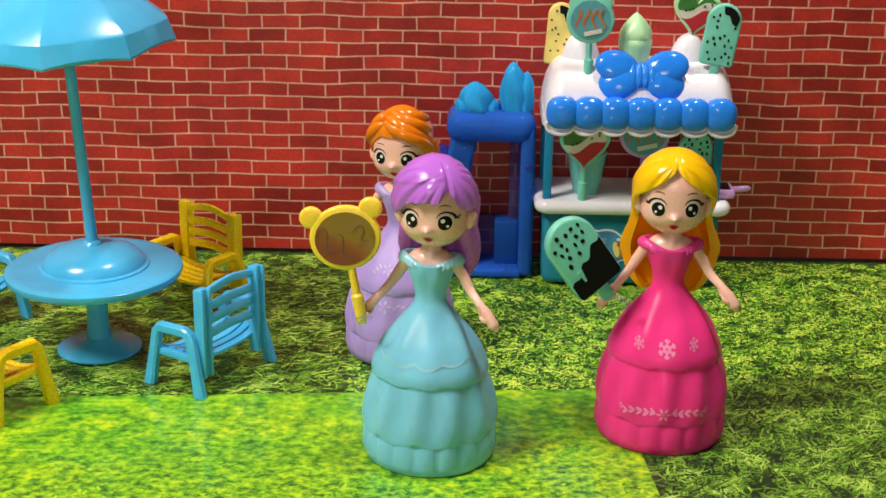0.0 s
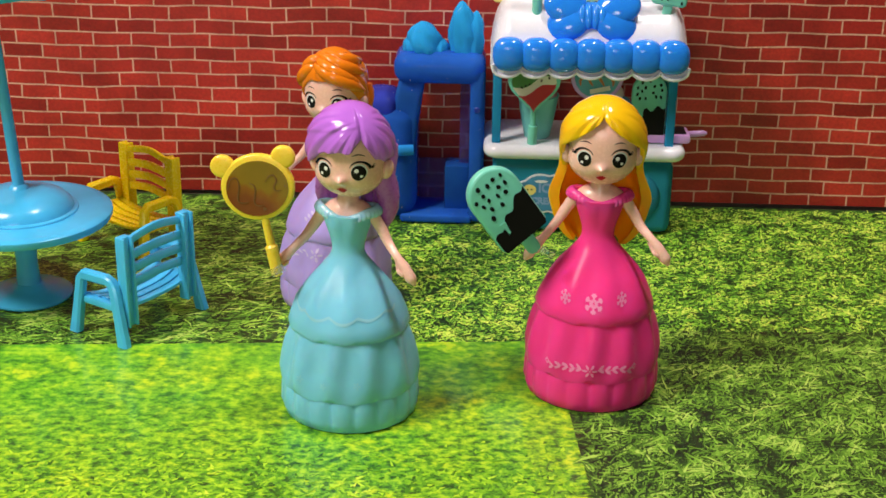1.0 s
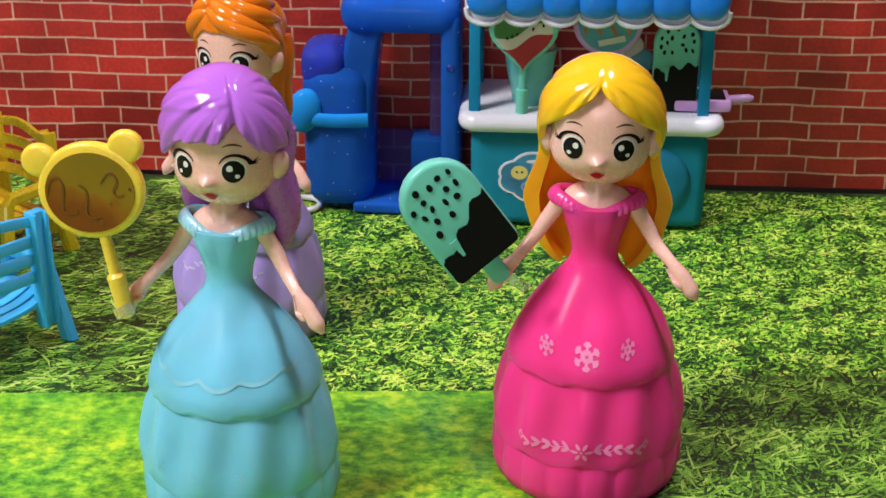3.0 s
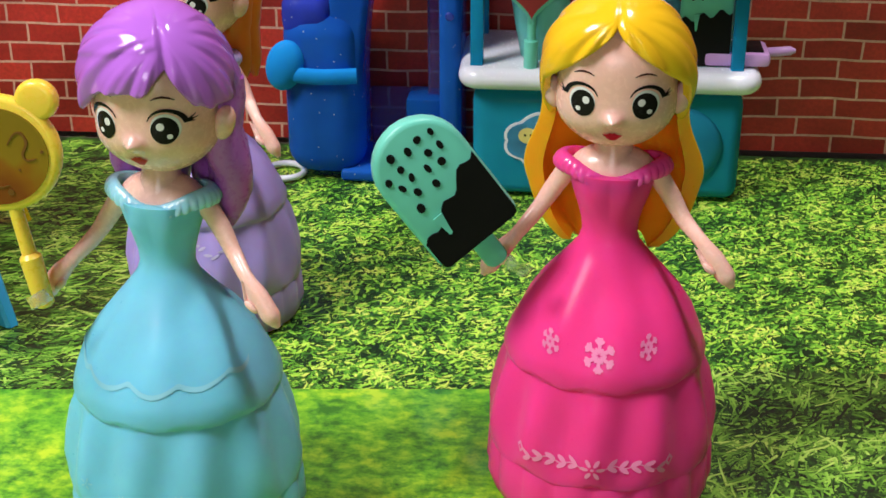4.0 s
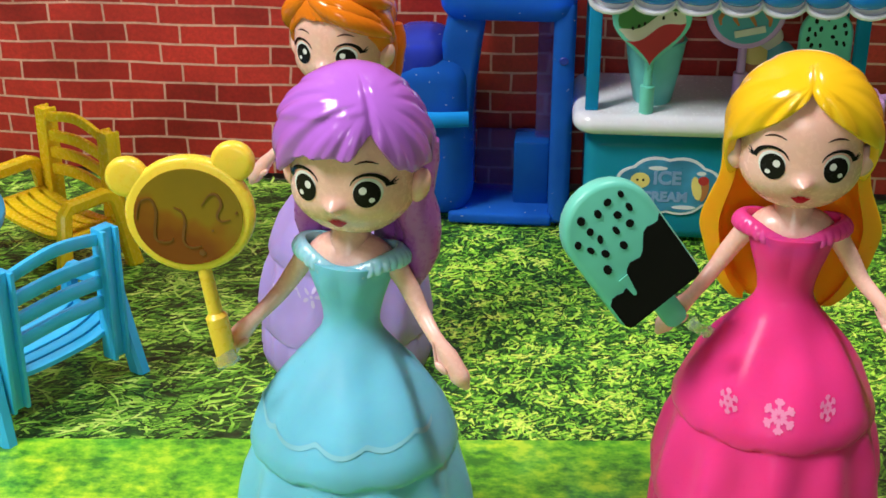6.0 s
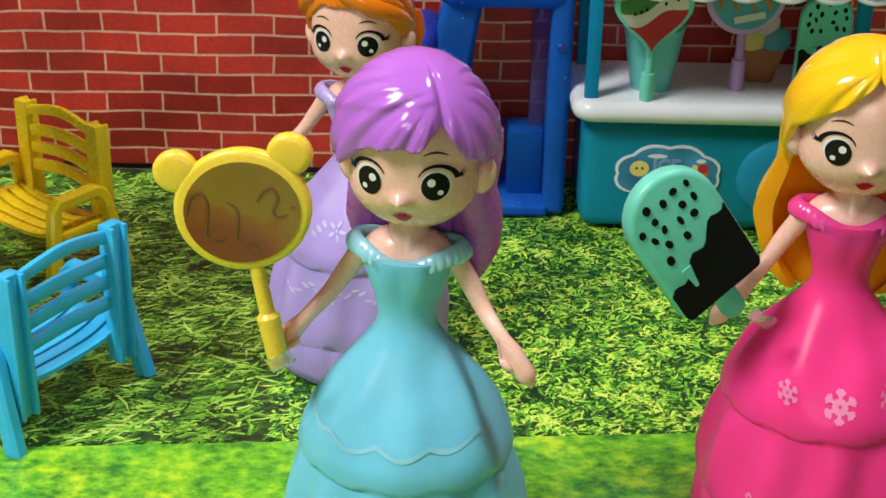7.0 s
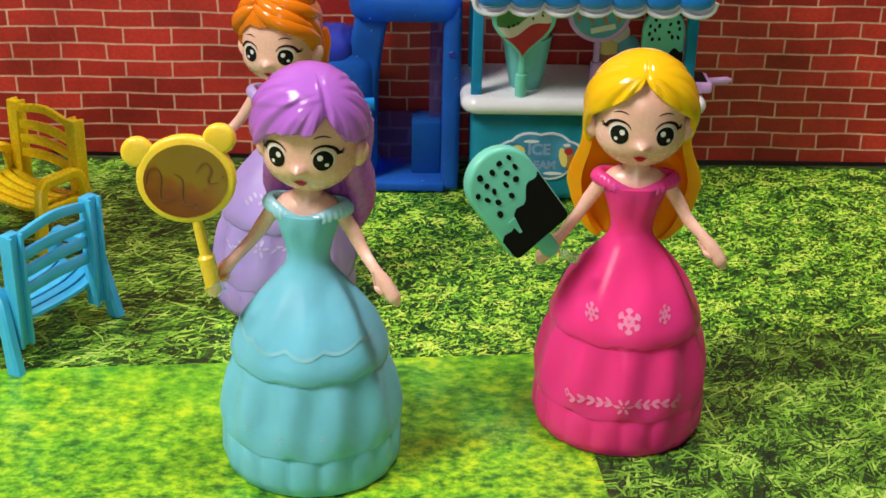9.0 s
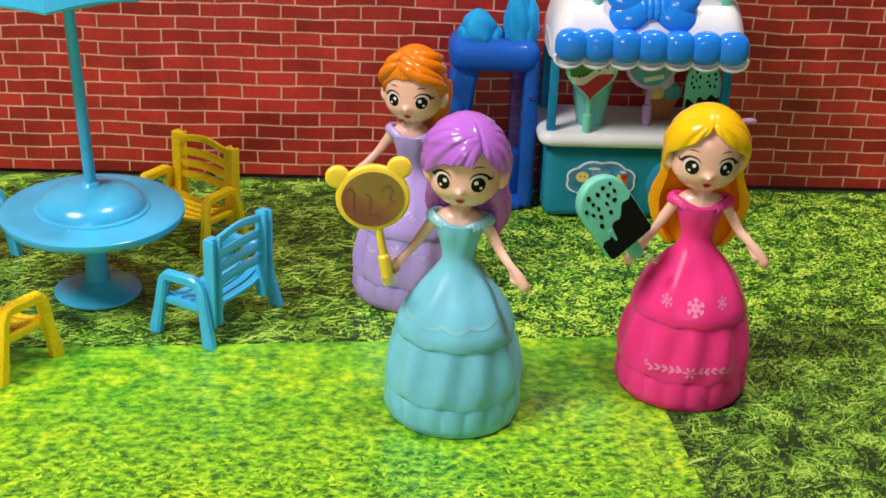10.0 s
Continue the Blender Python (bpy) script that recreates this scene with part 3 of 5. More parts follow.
def add_hair(bm, style):
    if style == "fringe":
        def edge(a):
            w = wrap(a)
            if abs(w) < 0.95:
                tips = 0.0007 * abs(math.sin(5 * w))
                if w < 0.60:
                    k = min(1.0, max(0.0, (w - 0.20) / 0.40))
                    return 0.0056 + 0.0040 * k * k * (3 - 2 * k) - tips * (1 - k) - 0.0052 * max(0, -w - 0.40) / 0.55
                return 0.0096 - 0.0074 * ((w - 0.60) / 0.35) ** 0.75
            if abs(w) < 1.75:
                return (0.0022 if w > 0 else -0.0002) - 0.0010 * math.sin((abs(w) - 0.95) * 3.9) - 0.0004 * math.sin(17 * w)
            return -0.0010 - 0.0150 * min(1.0, (abs(w) - 1.75) / 0.22) ** 0.7
        def layer(w, z):
            # the parting, and a swept lock that lies over the fringe
            if z < 0.0070:
                return 1.0
            part_line = 0.055 * math.exp(-((w - 0.60) / 0.07) ** 2) * min(1.0, (z - 0.0070) / 0.003) * min(1.0, max(0.0, (FULL_CAP - z) / 0.002))
            sweep = 0.0070 + 0.0068 * max(0.0, min(1.0, (w + 1.5) / 2.1)) ** 0.55
            over = 1 / (1 + math.exp(-max(-30.0, min(30.0, (z - sweep) / 0.00022))))
            over *= max(0.0, min(1.0, (0.58 - w) / 0.12)) * max(0.0, min(1.0, (w + 1.7) / 0.3)) * min(1.0, max(0.0, (FULL_CAP - z) / 0.004))
            return 1 - part_line + 0.045 * over

        hair_cap(bm, edge, 2, (0.0168, 0.0162, FULL_CAP), 15, 0.045, (0.60, 0.0152), (0, 0, 0), ((1.45, 0.06), (-0.5, 0.03), (0.15, 0.04)), layer)
        # long curls down the back and one side
        for w, zl, rr in ((1.95, -0.0285, 0.0042), (2.35, -0.0285, 0.0046), (2.8, -0.0295, 0.0048), (-2.8, -0.0285, 0.0046), (-2.35, -0.0270, 0.0042), (-2.0, -0.0240, 0.0034)):
            pts = []
            for i in range(9):
                t = i / 8
                pts.append(HEAD + Vector((0.0128 * math.sin(w) + 0.0008 * math.sin(9 * t + w), -0.0120 * math.cos(w) + 0.0006 * math.cos(8 * t), 0.004 + (zl - 0.004) * t)))
            add_tube(bm, pts, [rr * 0.8, rr, rr * 1.05, rr * 0.95, rr * 1.05, rr * 0.95, rr * 0.9, rr * 0.7, rr * 0.25], 14, 3)
    elif style == "long":
        def edge(a):
            w = wrap(a)
            if abs(w) < 1.25:
                return 0.0132 - 0.0128 * (abs(w) / 1.25) ** 0.8
            return 0.0004 - 0.010 * min(1.0, (abs(w) - 1.25) / 0.5)
        hair_cap(bm, edge, 2, (0.0167, 0.0158, LONG_CAP), 12, 0.03, (0.04, 0.0148), (0, 0, 0), ((0.62, 0.05), (-0.62, 0.05), (1.0, 0.05), (-1.0, 0.05)),
                 lambda w, z: 1 - 0.045 * math.exp(-((w - 0.04) / 0.07) ** 2) * min(1.0, max(0.0, (z - 0.0090) / 0.002)) * min(1.0, max(0.0, (LONG_CAP - z) / 0.002)))
        # the long mane behind
        prof = []
        for i in range(37):
            t = i / 36
            prof.append((0.004 - 0.044 * t, 0.0142 + 0.0044 * min(1.0, t / 0.6) + 0.0006 * math.sin(14 * t) - 0.0085 * max(0.0, (t - 0.72) / 0.28) ** 2))
        outer = add_lathe(bm, prof, 44, 3, lambda a, z, r: (z + 0.0012 * math.sin(6 * a), r * (1 + 0.025 * math.sin(11 * a + 60 * z) + 0.02 * math.sin(240 * z))), 0.80, tuple(HEAD + Vector((0, 0.0030, 0))), (1.58, 2 * math.pi - 1.58))
        inner = add_lathe(bm, [(z, r * 0.80) for z, r in prof], 44, 3, lambda a, z, r: (z + 0.0012 * math.sin(6 * a), r), 0.80, tuple(HEAD + Vector((0, 0.0030, 0))), (1.58, 2 * math.pi - 1.58))
        for k in (0, -1):
            for i in range(36):
                bm.faces.new((outer[i][k], outer[i + 1][k], inner[i + 1][k], inner[i][k])).material_index = 3
        for row in (0, -1):
            for k in range(43):
                bm.faces.new((outer[row][k], outer[row][k + 1], inner[row][k + 1], inner[row][k])).material_index = 3
    else:
        def edge(a):
            w = wrap(a)
            if abs(w) < 1.3:
                return 0.0075 - 0.0085 * (abs(w) / 1.3) ** 2 + 0.0012 * math.exp(-((w + 0.5) / 0.2) ** 2)
            return -0.0015 - 0.0100 * min(1.0, (abs(w) - 1.3) / 1.0)
        hair_cap(bm, edge, 2, (0.0150, 0.0155, CAP + 0.0020), 16, 0.045, (-0.5, 0.0120), (0, 0.0008, 0), ((1.2, 0.05), (-1.0, 0.05), (-1.7, 0.05)))
        for w0, w1, zt, zb in ((-0.5, 1.5, 0.0134, 0.0020), (-0.5, 1.25, 0.0155, 0.0065), (-0.45, 1.9, 0.0172, 0.0085), (-0.5, -1.5, 0.0130, 0.0010), (-0.5, -1.2, 0.0165, 0.0085), (-0.2, 2.3, 0.0182, 0.0125)):
            pts = []
            for i in range(8):
                t = i / 7
                w = w0 + (w1 - w0) * t
                z = zt + (zb - zt) * t ** 1.3
                r = math.sqrt(max(0.05, 1 - (z / (CAP + 0.0020)) ** 2))
                pts.append(HEAD + Vector((0.0145 * r * math.sin(w), 0.0008 - 0.0148 * r * math.cos(w), z)))
            add_tube(bm, pts, [0.0010, 0.0022, 0.0028, 0.0030, 0.0030, 0.0026, 0.0020, 0.0010], 12, 2)
        add_ball(bm, HEAD + Vector((0.001, 0.0118, 0.0040)), (0.0105, 0.0075, 0.0105), 2)
        # the loose lock behind one shoulder
        for dx, dy, rr in ((0.0092, 0.0070, 0.0040), (0.0066, 0.0098, 0.0044), (0.0110, 0.0098, 0.0034)):
            pts = [HEAD + Vector((dx + 0.0007 * math.sin(6 * t + 90 * dx), dy + 0.0004 * math.cos(7 * t), 0.002 - 0.030 * t)) for t in [i / 10 for i in range(11)]]
            add_tube(bm, pts, [rr * k for k in (0.7, 0.95, 1.05, 0.98, 1.04, 0.95, 1.0, 0.92, 0.85, 0.6, 0.2)], 14, 3)


def skirt_radius(z):
    for (z0, r0), (z1, r1) in zip(SKIRT, SKIRT[1:]):
        if z0 <= z <= z1:
            return r0 + (r1 - r0) * (z - z0) / (z1 - z0)
    return 0.02


def add_gown_print(bm, style, gown):
    """Pale printed flowers and sprigs on the skirt."""
    def on_skirt(outline, lift=0.00016):
        vs = []
        for x, z in outline:
            r0 = skirt_radius(z)
            a = x / r0
            zz, r = gown(a, z, r0)
            vs.append(bm.verts.new(((r + lift) * math.sin(a), -0.97 * (r + lift) * math.cos(a), zz)))
        bm.faces.new(vs).material_index = 8

    def petal_flower(x, z, s, n):
        for k in range(n):
            t = 2 * math.pi * k / n
            on_skirt(disc(x + s * 0.62 * math.cos(t), z + s * 0.62 * math.sin(t), s * 0.36, s * 0.17, 8, t))
        on_skirt(disc(x, z, s * 0.14, s * 0.14, 8))

    def snowflake(x, z, s):
        for k in range(6):
            t = math.pi / 6 + math.pi / 3 * k
            cx, sx = math.cos(t), math.sin(t)
            on_skirt(disc(x + s * 0.52 * cx, z + s * 0.52 * sx, s * 0.46, s * 0.12, 10, t))
            on_skirt(disc(x + s * 0.34 * math.cos(t + math.pi / 6), z + s * 0.34 * math.sin(t + math.pi / 6), s * 0.16, s * 0.10, 8, t + math.pi / 6), 0.00018)
            for q in (-1, 1):
                on_skirt(disc(x + s * (0.66 * cx + 0.16 * math.cos(t + q)), z + s * (0.66 * sx + 0.16 * math.sin(t + q)), s * 0.21, s * 0.11, 8, t + q), 0.00020)
                on_skirt(disc(x + s * (0.86 * cx + 0.09 * math.cos(t + q)), z + s * (0.86 * sx + 0.09 * math.sin(t + q)), s * 0.13, s * 0.09, 8, t + q), 0.00022)

    if style == "long":
        snowflake(0.0, 0.0388, 0.0031)
        snowflake(-0.0098, 0.0398, 0.0022)
        snowflake(0.0098, 0.0398, 0.0022)
        petal_flower(0.0, 0.0166, 0.0026, 6)
        for s in (-1, 1):
            # a waved stem with paired leaves and a small bud at its end
            def stem(i):
                return s * (0.0024 + 0.0008 * i), 0.0166 + 0.0005 * math.sin(0.9 * i)
            for i in range(14):
                (x0, z0), (x1, z1) = stem(i), stem(i + 1)
                on_skirt([(x0, z0 - 0.00014), (x1, z1 - 0.00014), (x1, z1 + 0.00014), (x0, z0 + 0.00014)])
                if i % 3 == 1:
                    for q in (-1, 1):
                        on_skirt(disc(x0 + s * 0.0007, z0 + q * 0.0006, 0.0012, 0.00050, 10, s * q * 0.6), 0.00020)
            for (ax, az), (bx, bz) in (((-1, 0), (0, 1)), ((0, 1), (1, 0)), ((1, 0), (0, -1)), ((0, -1), (-1, 0))):
                on_skirt([(s * 0.0154 + s * 0.0013 * ax, 0.0172 + 0.0013 * az), (s * 0.0154 + s * 0.0013 * bx, 0.0172 + 0.0013 * bz), (s * 0.0154 + s * 0.0006 * bx, 0.0172 + 0.0006 * bz), (s * 0.0154 + s * 0.0006 * ax, 0.0172 + 0.0006 * az)])
    elif style == "fringe":
        # a scalloped swag right round the front
        def swag(x):
            return 0.0392 - 0.0016 * abs(math.sin(330 * x + 0.5)) + 4.0 * x * x
        for i in range(-40, 40):
            x0, x1 = i * 0.0006, (i + 1) * 0.0006
            on_skirt([(x0, swag(x0)), (x1, swag(x1)), (x1, swag(x1) + 0.0009), (x0, swag(x0) + 0.0009)])
        for x in (-0.011, -0.002, 0.009):
            petal_flower(x, 0.0175 + 0.05 * abs(x), 0.0013, 5)
    else:
        petal_flower(0.0, 0.0270, 0.0030, 5)
        petal_flower(0.0, 0.0415, 0.0026, 5)
        for s in (-1, 1):
            for i in range(6):
                on_skirt(disc(s * (0.0044 + 0.0017 * i), 0.0262 + 0.0012 * math.sin(i * 1.3), 0.0012, 0.0004, 8, s * (0.6 - 0.5 * (i % 2))))
                if i < 3:
                    on_skirt(disc(s * (0.0036 + 0.0012 * i), 0.0425 - 0.0012 * i, 0.0010, 0.0005, 8, s * 0.8))


# each collar is its gown's colour lightened, for light shining through
doll("toy_doll", (0.0028, -0.0067), -14.5, plastic("aqua_gown_plastic", (0.19, 0.61, 0.82), 0.30, 0.4, 0.05, 0.16), plastic("violet_hair_plastic", (0.50, 0.165, 0.74), 0.09, 0.0, 0.06), plastic("violet_hair_matt", (0.45, 0.13, 0.56), 0.28), "fringe",
     "plastic doll with violet hair in an aqua tiered gown", plastic("pale_aqua_print", (0.26, 0.63, 0.78), 0.4), plastic("aqua_collar_lit_plastic", (0.34, 0.70, 0.86), 0.22, 0.4, 0.05), (0.0010, 0, 0.0003))
doll("toy_doll", (0.0864, 0.0089), -7.5, plastic("pink_gown_plastic", (1.0, 0.052, 0.295), 0.30, 0.5, 0.05, 0.16), plastic("golden_hair_plastic", (0.97, 0.58, 0.008), 0.13, 0.0, 0.05), plastic("amber_hair_matt", (1.0, 0.46, 0.004), 0.3, 0.9, 0.05), "long",
     "plastic doll with long golden hair in a hot pink gown", plastic("pale_pink_print", (0.92, 0.25, 0.49), 0.4), plastic("pink_collar_lit_plastic", (0.97, 0.07, 0.36), 0.22, 0.4, 0.05), (0, 0, -0.0004))
doll("toy_doll", (-0.0074, 0.0820), -19, plastic("lilac_gown_plastic", (0.46, 0.35, 0.80), 0.40, 0.4, 0.06, 0.3), plastic("orange_hair_plastic", (0.84, 0.22, 0.008), 0.13, 0.0, 0.06), plastic("rust_hair_matt", (0.74, 0.16, 0.007), 0.3), "plait",
     "plastic doll with orange pinned-up hair in a lilac gown", plastic("pale_lilac_print", (0.62, 0.54, 0.84), 0.4), plastic("lilac_collar_lit_plastic", (0.52, 0.42, 0.84), 0.25, 0.3, 0.05), (0, 0, 0), 0.95)


# ---- garden furniture ----


def add_board(bm, pts, thick, high):
    """A board with eased edges that follows pts, thick along y and high along z."""
    rings = []
    for p in pts:
        rings.append([bm.verts.new(Vector(p) + Vector((0, cy * thick / 2, cz * high / 2))) for cy, cz in ((-1, -0.7), (-0.7, -1), (0.7, -1), (1, -0.7), (1, 0.7), (0.7, 1), (-0.7, 1), (-1, 0.7))])
    for u, w in zip(rings, rings[1:]):
        for k in range(8):
            bm.faces.new((u[k], u[(k + 1) % 8], w[(k + 1) % 8], w[k]))
    bm.faces.new(rings[0]), bm.faces.new(rings[-1])


def garden_chair(m, mat, label):
    """A toy garden chair that looks along its own -y; its feet stand on z = 0."""
    ch = thing("garden_chair", m, label, "chair", "toy garden chairs")
    for s in (-1, 1):
        bm = bmesh.new()
        add_box(bm, (s * 0.0160, 0.0098, 0.0243), (0.0052, 0.0034, 0.0362), 0.0005)
        for dx in (-0.0020, 0.0020):
            add_box(bm, (s * 0.0160 + dx, 0.0120, 0.0243), (0.0012, 0.0018, 0.0358), 0.0003)
        part("back_post", bm, mat, ch)
    for i, z in enumerate((0.0225, 0.0280, 0.0335, 0.0395)):
        bm = bmesh.new()
        bow = 0.0024 if i == 3 else 0.0012
        pts = smooth_run([(-0.0146, 0.0098, z), (0, 0.0106, z + bow), (0.0146, 0.0098, z)], 8)
        add_board(bm, pts, 0.0018, 0.0034 if i < 3 else 0.0030)
        part("back_slat", bm, mat, ch)
    for i in range(5):
        bm = bmesh.new()
        y = -0.0088 + 0.0042 * i
        pts = smooth_run([(-0.0178, y, 0.0150), (-0.009, y, 0.0128), (0.009, y, 0.0128), (0.0178, y, 0.0150)], 5)
        add_board(bm, pts, 0.0032, 0.0017)
        part("seat_slat", bm, mat, ch)
    for s in (-1, 1):
        bm = bmesh.new()
        pts = [(s * 0.0215, -0.0132, 0.0), (s * 0.0205, -0.0112, 0.0130), (s * 0.0198, -0.0098, 0.0222), (s * 0.0197, -0.0082, 0.0242), (s * 0.0197, 0.0044, 0.0246), (s * 0.0197, 0.0064, 0.0238),
               (s * 0.0200, 0.0078, 0.0215), (s * 0.0207, 0.0100, 0.0110), (s * 0.0214, 0.0122, 0.0)]
        run = [Vector(p) for p in pts]
        rings = []
        for i, p in enumerate(run):
            d = (run[min(i + 1, len(run) - 1)] - run[max(i - 1, 0)])
            if i in (0, len(run) - 1):
                d = Vector((0, 0, 1 if i == 0 else -1))
            d.normalize()
            side = Vector((1, 0, 0))
            up = d.cross(side).normalized()
            w, h = 0.0019, 0.0020 + (0.0006 if p.z < 0.004 else 0.0)
            rings.append([bm.verts.new(p + w * cx * side + h * cy * up) for cx, cy in ((-1, -0.6), (-0.6, -1), (0.6, -1), (1, -0.6), (1, 0.6), (0.6, 1), (-0.6, 1), (-1, 0.6))])
        for u, w in zip(rings, rings[1:]):
            for k in range(8):
                bm.faces.new((u[k], u[(k + 1) % 8], w[(k + 1) % 8], w[k]))
        bm.faces.new(rings[0]), bm.faces.new(rings[-1])
        add_box(bm, (s * 0.0192, -0.0012, 0.0138), (0.0026, 0.0190, 0.0030), 0.0006)
        part("arm_frame", bm, mat, ch)
    return ch


garden_chair(pose(-0.0810, 0.0598, 0, 0, 0, -124) @ Matrix.Diagonal((0.98, 0.98, 0.98, 1)), SKY, "sky blue plastic toy garden chair with slatted back")
garden_chair(pose(-0.0975, 0.1366, 0, 0, 0, -40) @ Matrix.Diagonal((0.95, 0.95, 0.95, 1)), YELLOW, "yellow plastic toy garden chair with slatted back")
garden_chair(pose(-0.1630, 0.0335, 0, 0, 0, 144) @ Matrix.Diagonal((1.03, 1.03, 1.03, 1)), YELLOW, "yellow plastic toy garden chair with slatted back")
garden_chair(pose(-0.1916, 0.1063, 0, 0, 0, 53) @ Matrix.Diagonal((1.05, 1.05, 1.05, 1)), SKY, "sky blue plastic toy garden chair with slatted back")

tb = thing("garden_table", pose(-0.1292, 0.0815, 0) @ Matrix.Diagonal((1.03, 1.03, 1.03, 1)), "round sky blue plastic toy garden table", "table")
bm = bmesh.new()
add_lathe(bm, [(0.0, 0.0158), (0.0006, 0.0164), (0.0014, 0.0163), (0.0022, 0.0150), (0.0034, 0.0100), (0.0046, 0.0062), (0.0056, 0.0050)], 48)
part("base", bm, SKY, tb)
bm = bmesh.new()
add_lathe(bm, [(0.0050, 0.0046), (0.0150, 0.0040), (0.0280, 0.0046), (0.0312, 0.0062)], 32)
part("pedestal", bm, SKY, tb)
bm = bmesh.new()
add_lathe(bm, [(0.0308, 0.0100), (0.0310, 0.0312), (0.0316, 0.0332), (0.0330, 0.0338), (0.0343, 0.0337), (0.0350, 0.0328), (0.0352, 0.0300), (0.0352, 0.0212)], 72)
part("tabletop", bm, SKY, tb)
bm = bmesh.new()
add_lathe(bm, [(0.0350, 0.0212), (0.0358, 0.0210), (0.0362, 0.0196), (0.0380, 0.0190), (0.0404, 0.0166), (0.0424, 0.0126), (0.0436, 0.0076), (0.0440, 0.0040), (0.0452, 0.0032), (0.0456, 0.0026)], 56)
part("dome", bm, SKY, tb)

um = thing("garden_umbrella", pose(-0.1292, 0.0815, 0.0453, 2.0, -2.6, 0) @ Matrix.Diagonal((1.03, 1.03, 1.03, 1)), "sky blue plastic toy umbrella standing in the round table", "umbrella")
bm = bmesh.new()
add_lathe(bm, [(0.0, 0.0022), (0.0400, 0.0021), (0.0900, 0.0020), (0.1180, 0.0018)], 20)
part("pole", bm, SKY, um)
bm = bmesh.new()


def canopy(a, z, r):
    k = (a % (math.pi / 4)) - math.pi / 8
    sag = 1 - (k / (math.pi / 8)) ** 2
    panel = math.cos(math.pi / 8) / math.cos(k)
    return z + (0.0016 * sag if z < 0.0835 else 0.0) * (1 if r > 0.03 else 0), r * (0.45 + 0.55 * panel)


UP = 0.0050
add_lathe(bm, [(z + UP, r * 0.93) for z, r in ((0.0728, 0.0425), (0.0736, 0.0428), (0.0812, 0.0404), (0.0822, 0.0396), (0.0885, 0.0310), (0.0960, 0.0195), (0.1020, 0.0085), (0.1040, 0.0015), (0.1025, 0.0015), (0.1005, 0.0080), (0.0945, 0.0190), (0.0870, 0.0300), (0.0806, 0.0388), (0.0730, 0.0418))], 96, 0, canopy)
part("canopy", bm, SKY, um, "", 16)

# ---- ice cream cart ----
CX, CW, RC = 0.1025, 0.0447, 0.1000
CARTM = pose(0.0965, 0.1510, 0, 0, 0, -2.5) @ Matrix.Diagonal((0.95, 0.97, 0.95, 1)) @ pose(-0.1025, -0.137, 0)
cart = thing("ice_cream_cart", CARTM @ pose(CX, 0.137, 0), "turquoise and white plastic toy ice cream cart with scalloped roof", "toy cart")
bm = bmesh.new()
add_box(bm, (0, 0.0200, 0.0180), (2 * CW - 0.006, 0.0370, 0.0350), 0.0040, seg=3)
part("body", bm, TURQ, cart, "clear turquoise cart body")
bm = bmesh.new()
add_rounded_plate(bm, (0, 0.0185, 0.0402), (2 * CW + 0.003, 0.0440, 0.0068), 0.0068)
part("counter", bm, WHITE, cart, "white rounded counter")
for x in (-0.0405, 0.0385):
    for y in (0.0035, 0.0350):
        bm = bmesh.new()
        add_box(bm, (x, y, 0.0620), (0.0040, 0.0040, 0.0440), 0.0006)
        part("post", bm, POST, cart, "clear blue post")
# roof shell: one closed profile drawn along x, its ends rounded off
bm = bmesh.new()
prof = smooth_run([(-0.0070, 0.0800), (-0.0085, 0.0900), (-0.0065, 0.0985), (0.0010, 0.1060), (0.0110, 0.1090), (0.0260, 0.1070), (0.0380, 0.0960), (0.0400, 0.0820)], 5)
prof = [(p.x, p.y) for p in prof] + [(0.0300, 0.0800), (0.0160, 0.0800), (0.0040, 0.0800)]
rows = []
RX = 0.0440
for i in range(97):
    u = math.sin(math.pi / 2 * (i / 48 - 1))
    k = max(0.0, (abs(u) - 0.76) / 0.24)
    f = max(0.30, (1 - min(1.0, k) ** 2.4) ** (1 / 2.4))
    rows.append([bm.verts.new((RX * u, 0.0155 + (y - 0.0155) * (0.55 + 0.45 * f), 0.0800 + (z - 0.0800) * f)) for y, z in prof])
for u, v in zip(rows, rows[1:]):
    for k in range(len(prof)):
        bm.faces.new((u[k], u[(k + 1) % len(prof)], v[(k + 1) % len(prof)], v[k]))
bm.faces.new(rows[0]), bm.faces.new(rows[-1])
part("roof", bm, WHITE, cart, "white rounded roof", 50)
# white scalloped valance and its blue bulges
bm = bmesh.new()
N = 7
RX = 0.0428
w = 2 * RX / N
out = [(-RX + 0.0006, 0.0925), (-RX - 0.0002, 0.0840)]
for i in range(N):
    for k in range(9):
        a = math.pi + math.pi * k / 8
        out.append((-RX + w * (i + 0.5) + 0.5 * w * math.cos(a), 0.0824 + 0.0038 * math.sin(a)))
out += [(RX + 0.0002, 0.0840), (RX - 0.0006, 0.0925)]
clean = []
for p in out:
    if not clean or math.hypot(p[0] - clean[-1][0], p[1] - clean[-1][1]) > 1e-5:
        clean.append(p)
add_slab(bm, clean, 0.0024, 0.0006, 0, -0.0110)
part("valance", bm, WHITE, cart, "white scalloped valance")
for i in range(N):
    bm = bmesh.new()
    add_pillow(bm, ((RX - 0.0012) * (2 * i + 1 - N) / N, -0.0108, 0.0886), (0.61 * w, 0.0048, 0.0076), 2.5)
    part("blue_bulge", bm, ROYAL, cart, "glossy royal blue bulge")
bm = bmesh.new()
rim = [(x, -0.0116, z) for x, z in clean[1:-1]]
add_tube(bm, rim, [0.0009] * len(rim), 10)
part("valance_rim", bm, WHITE, cart, "white rounded scalloped rim")
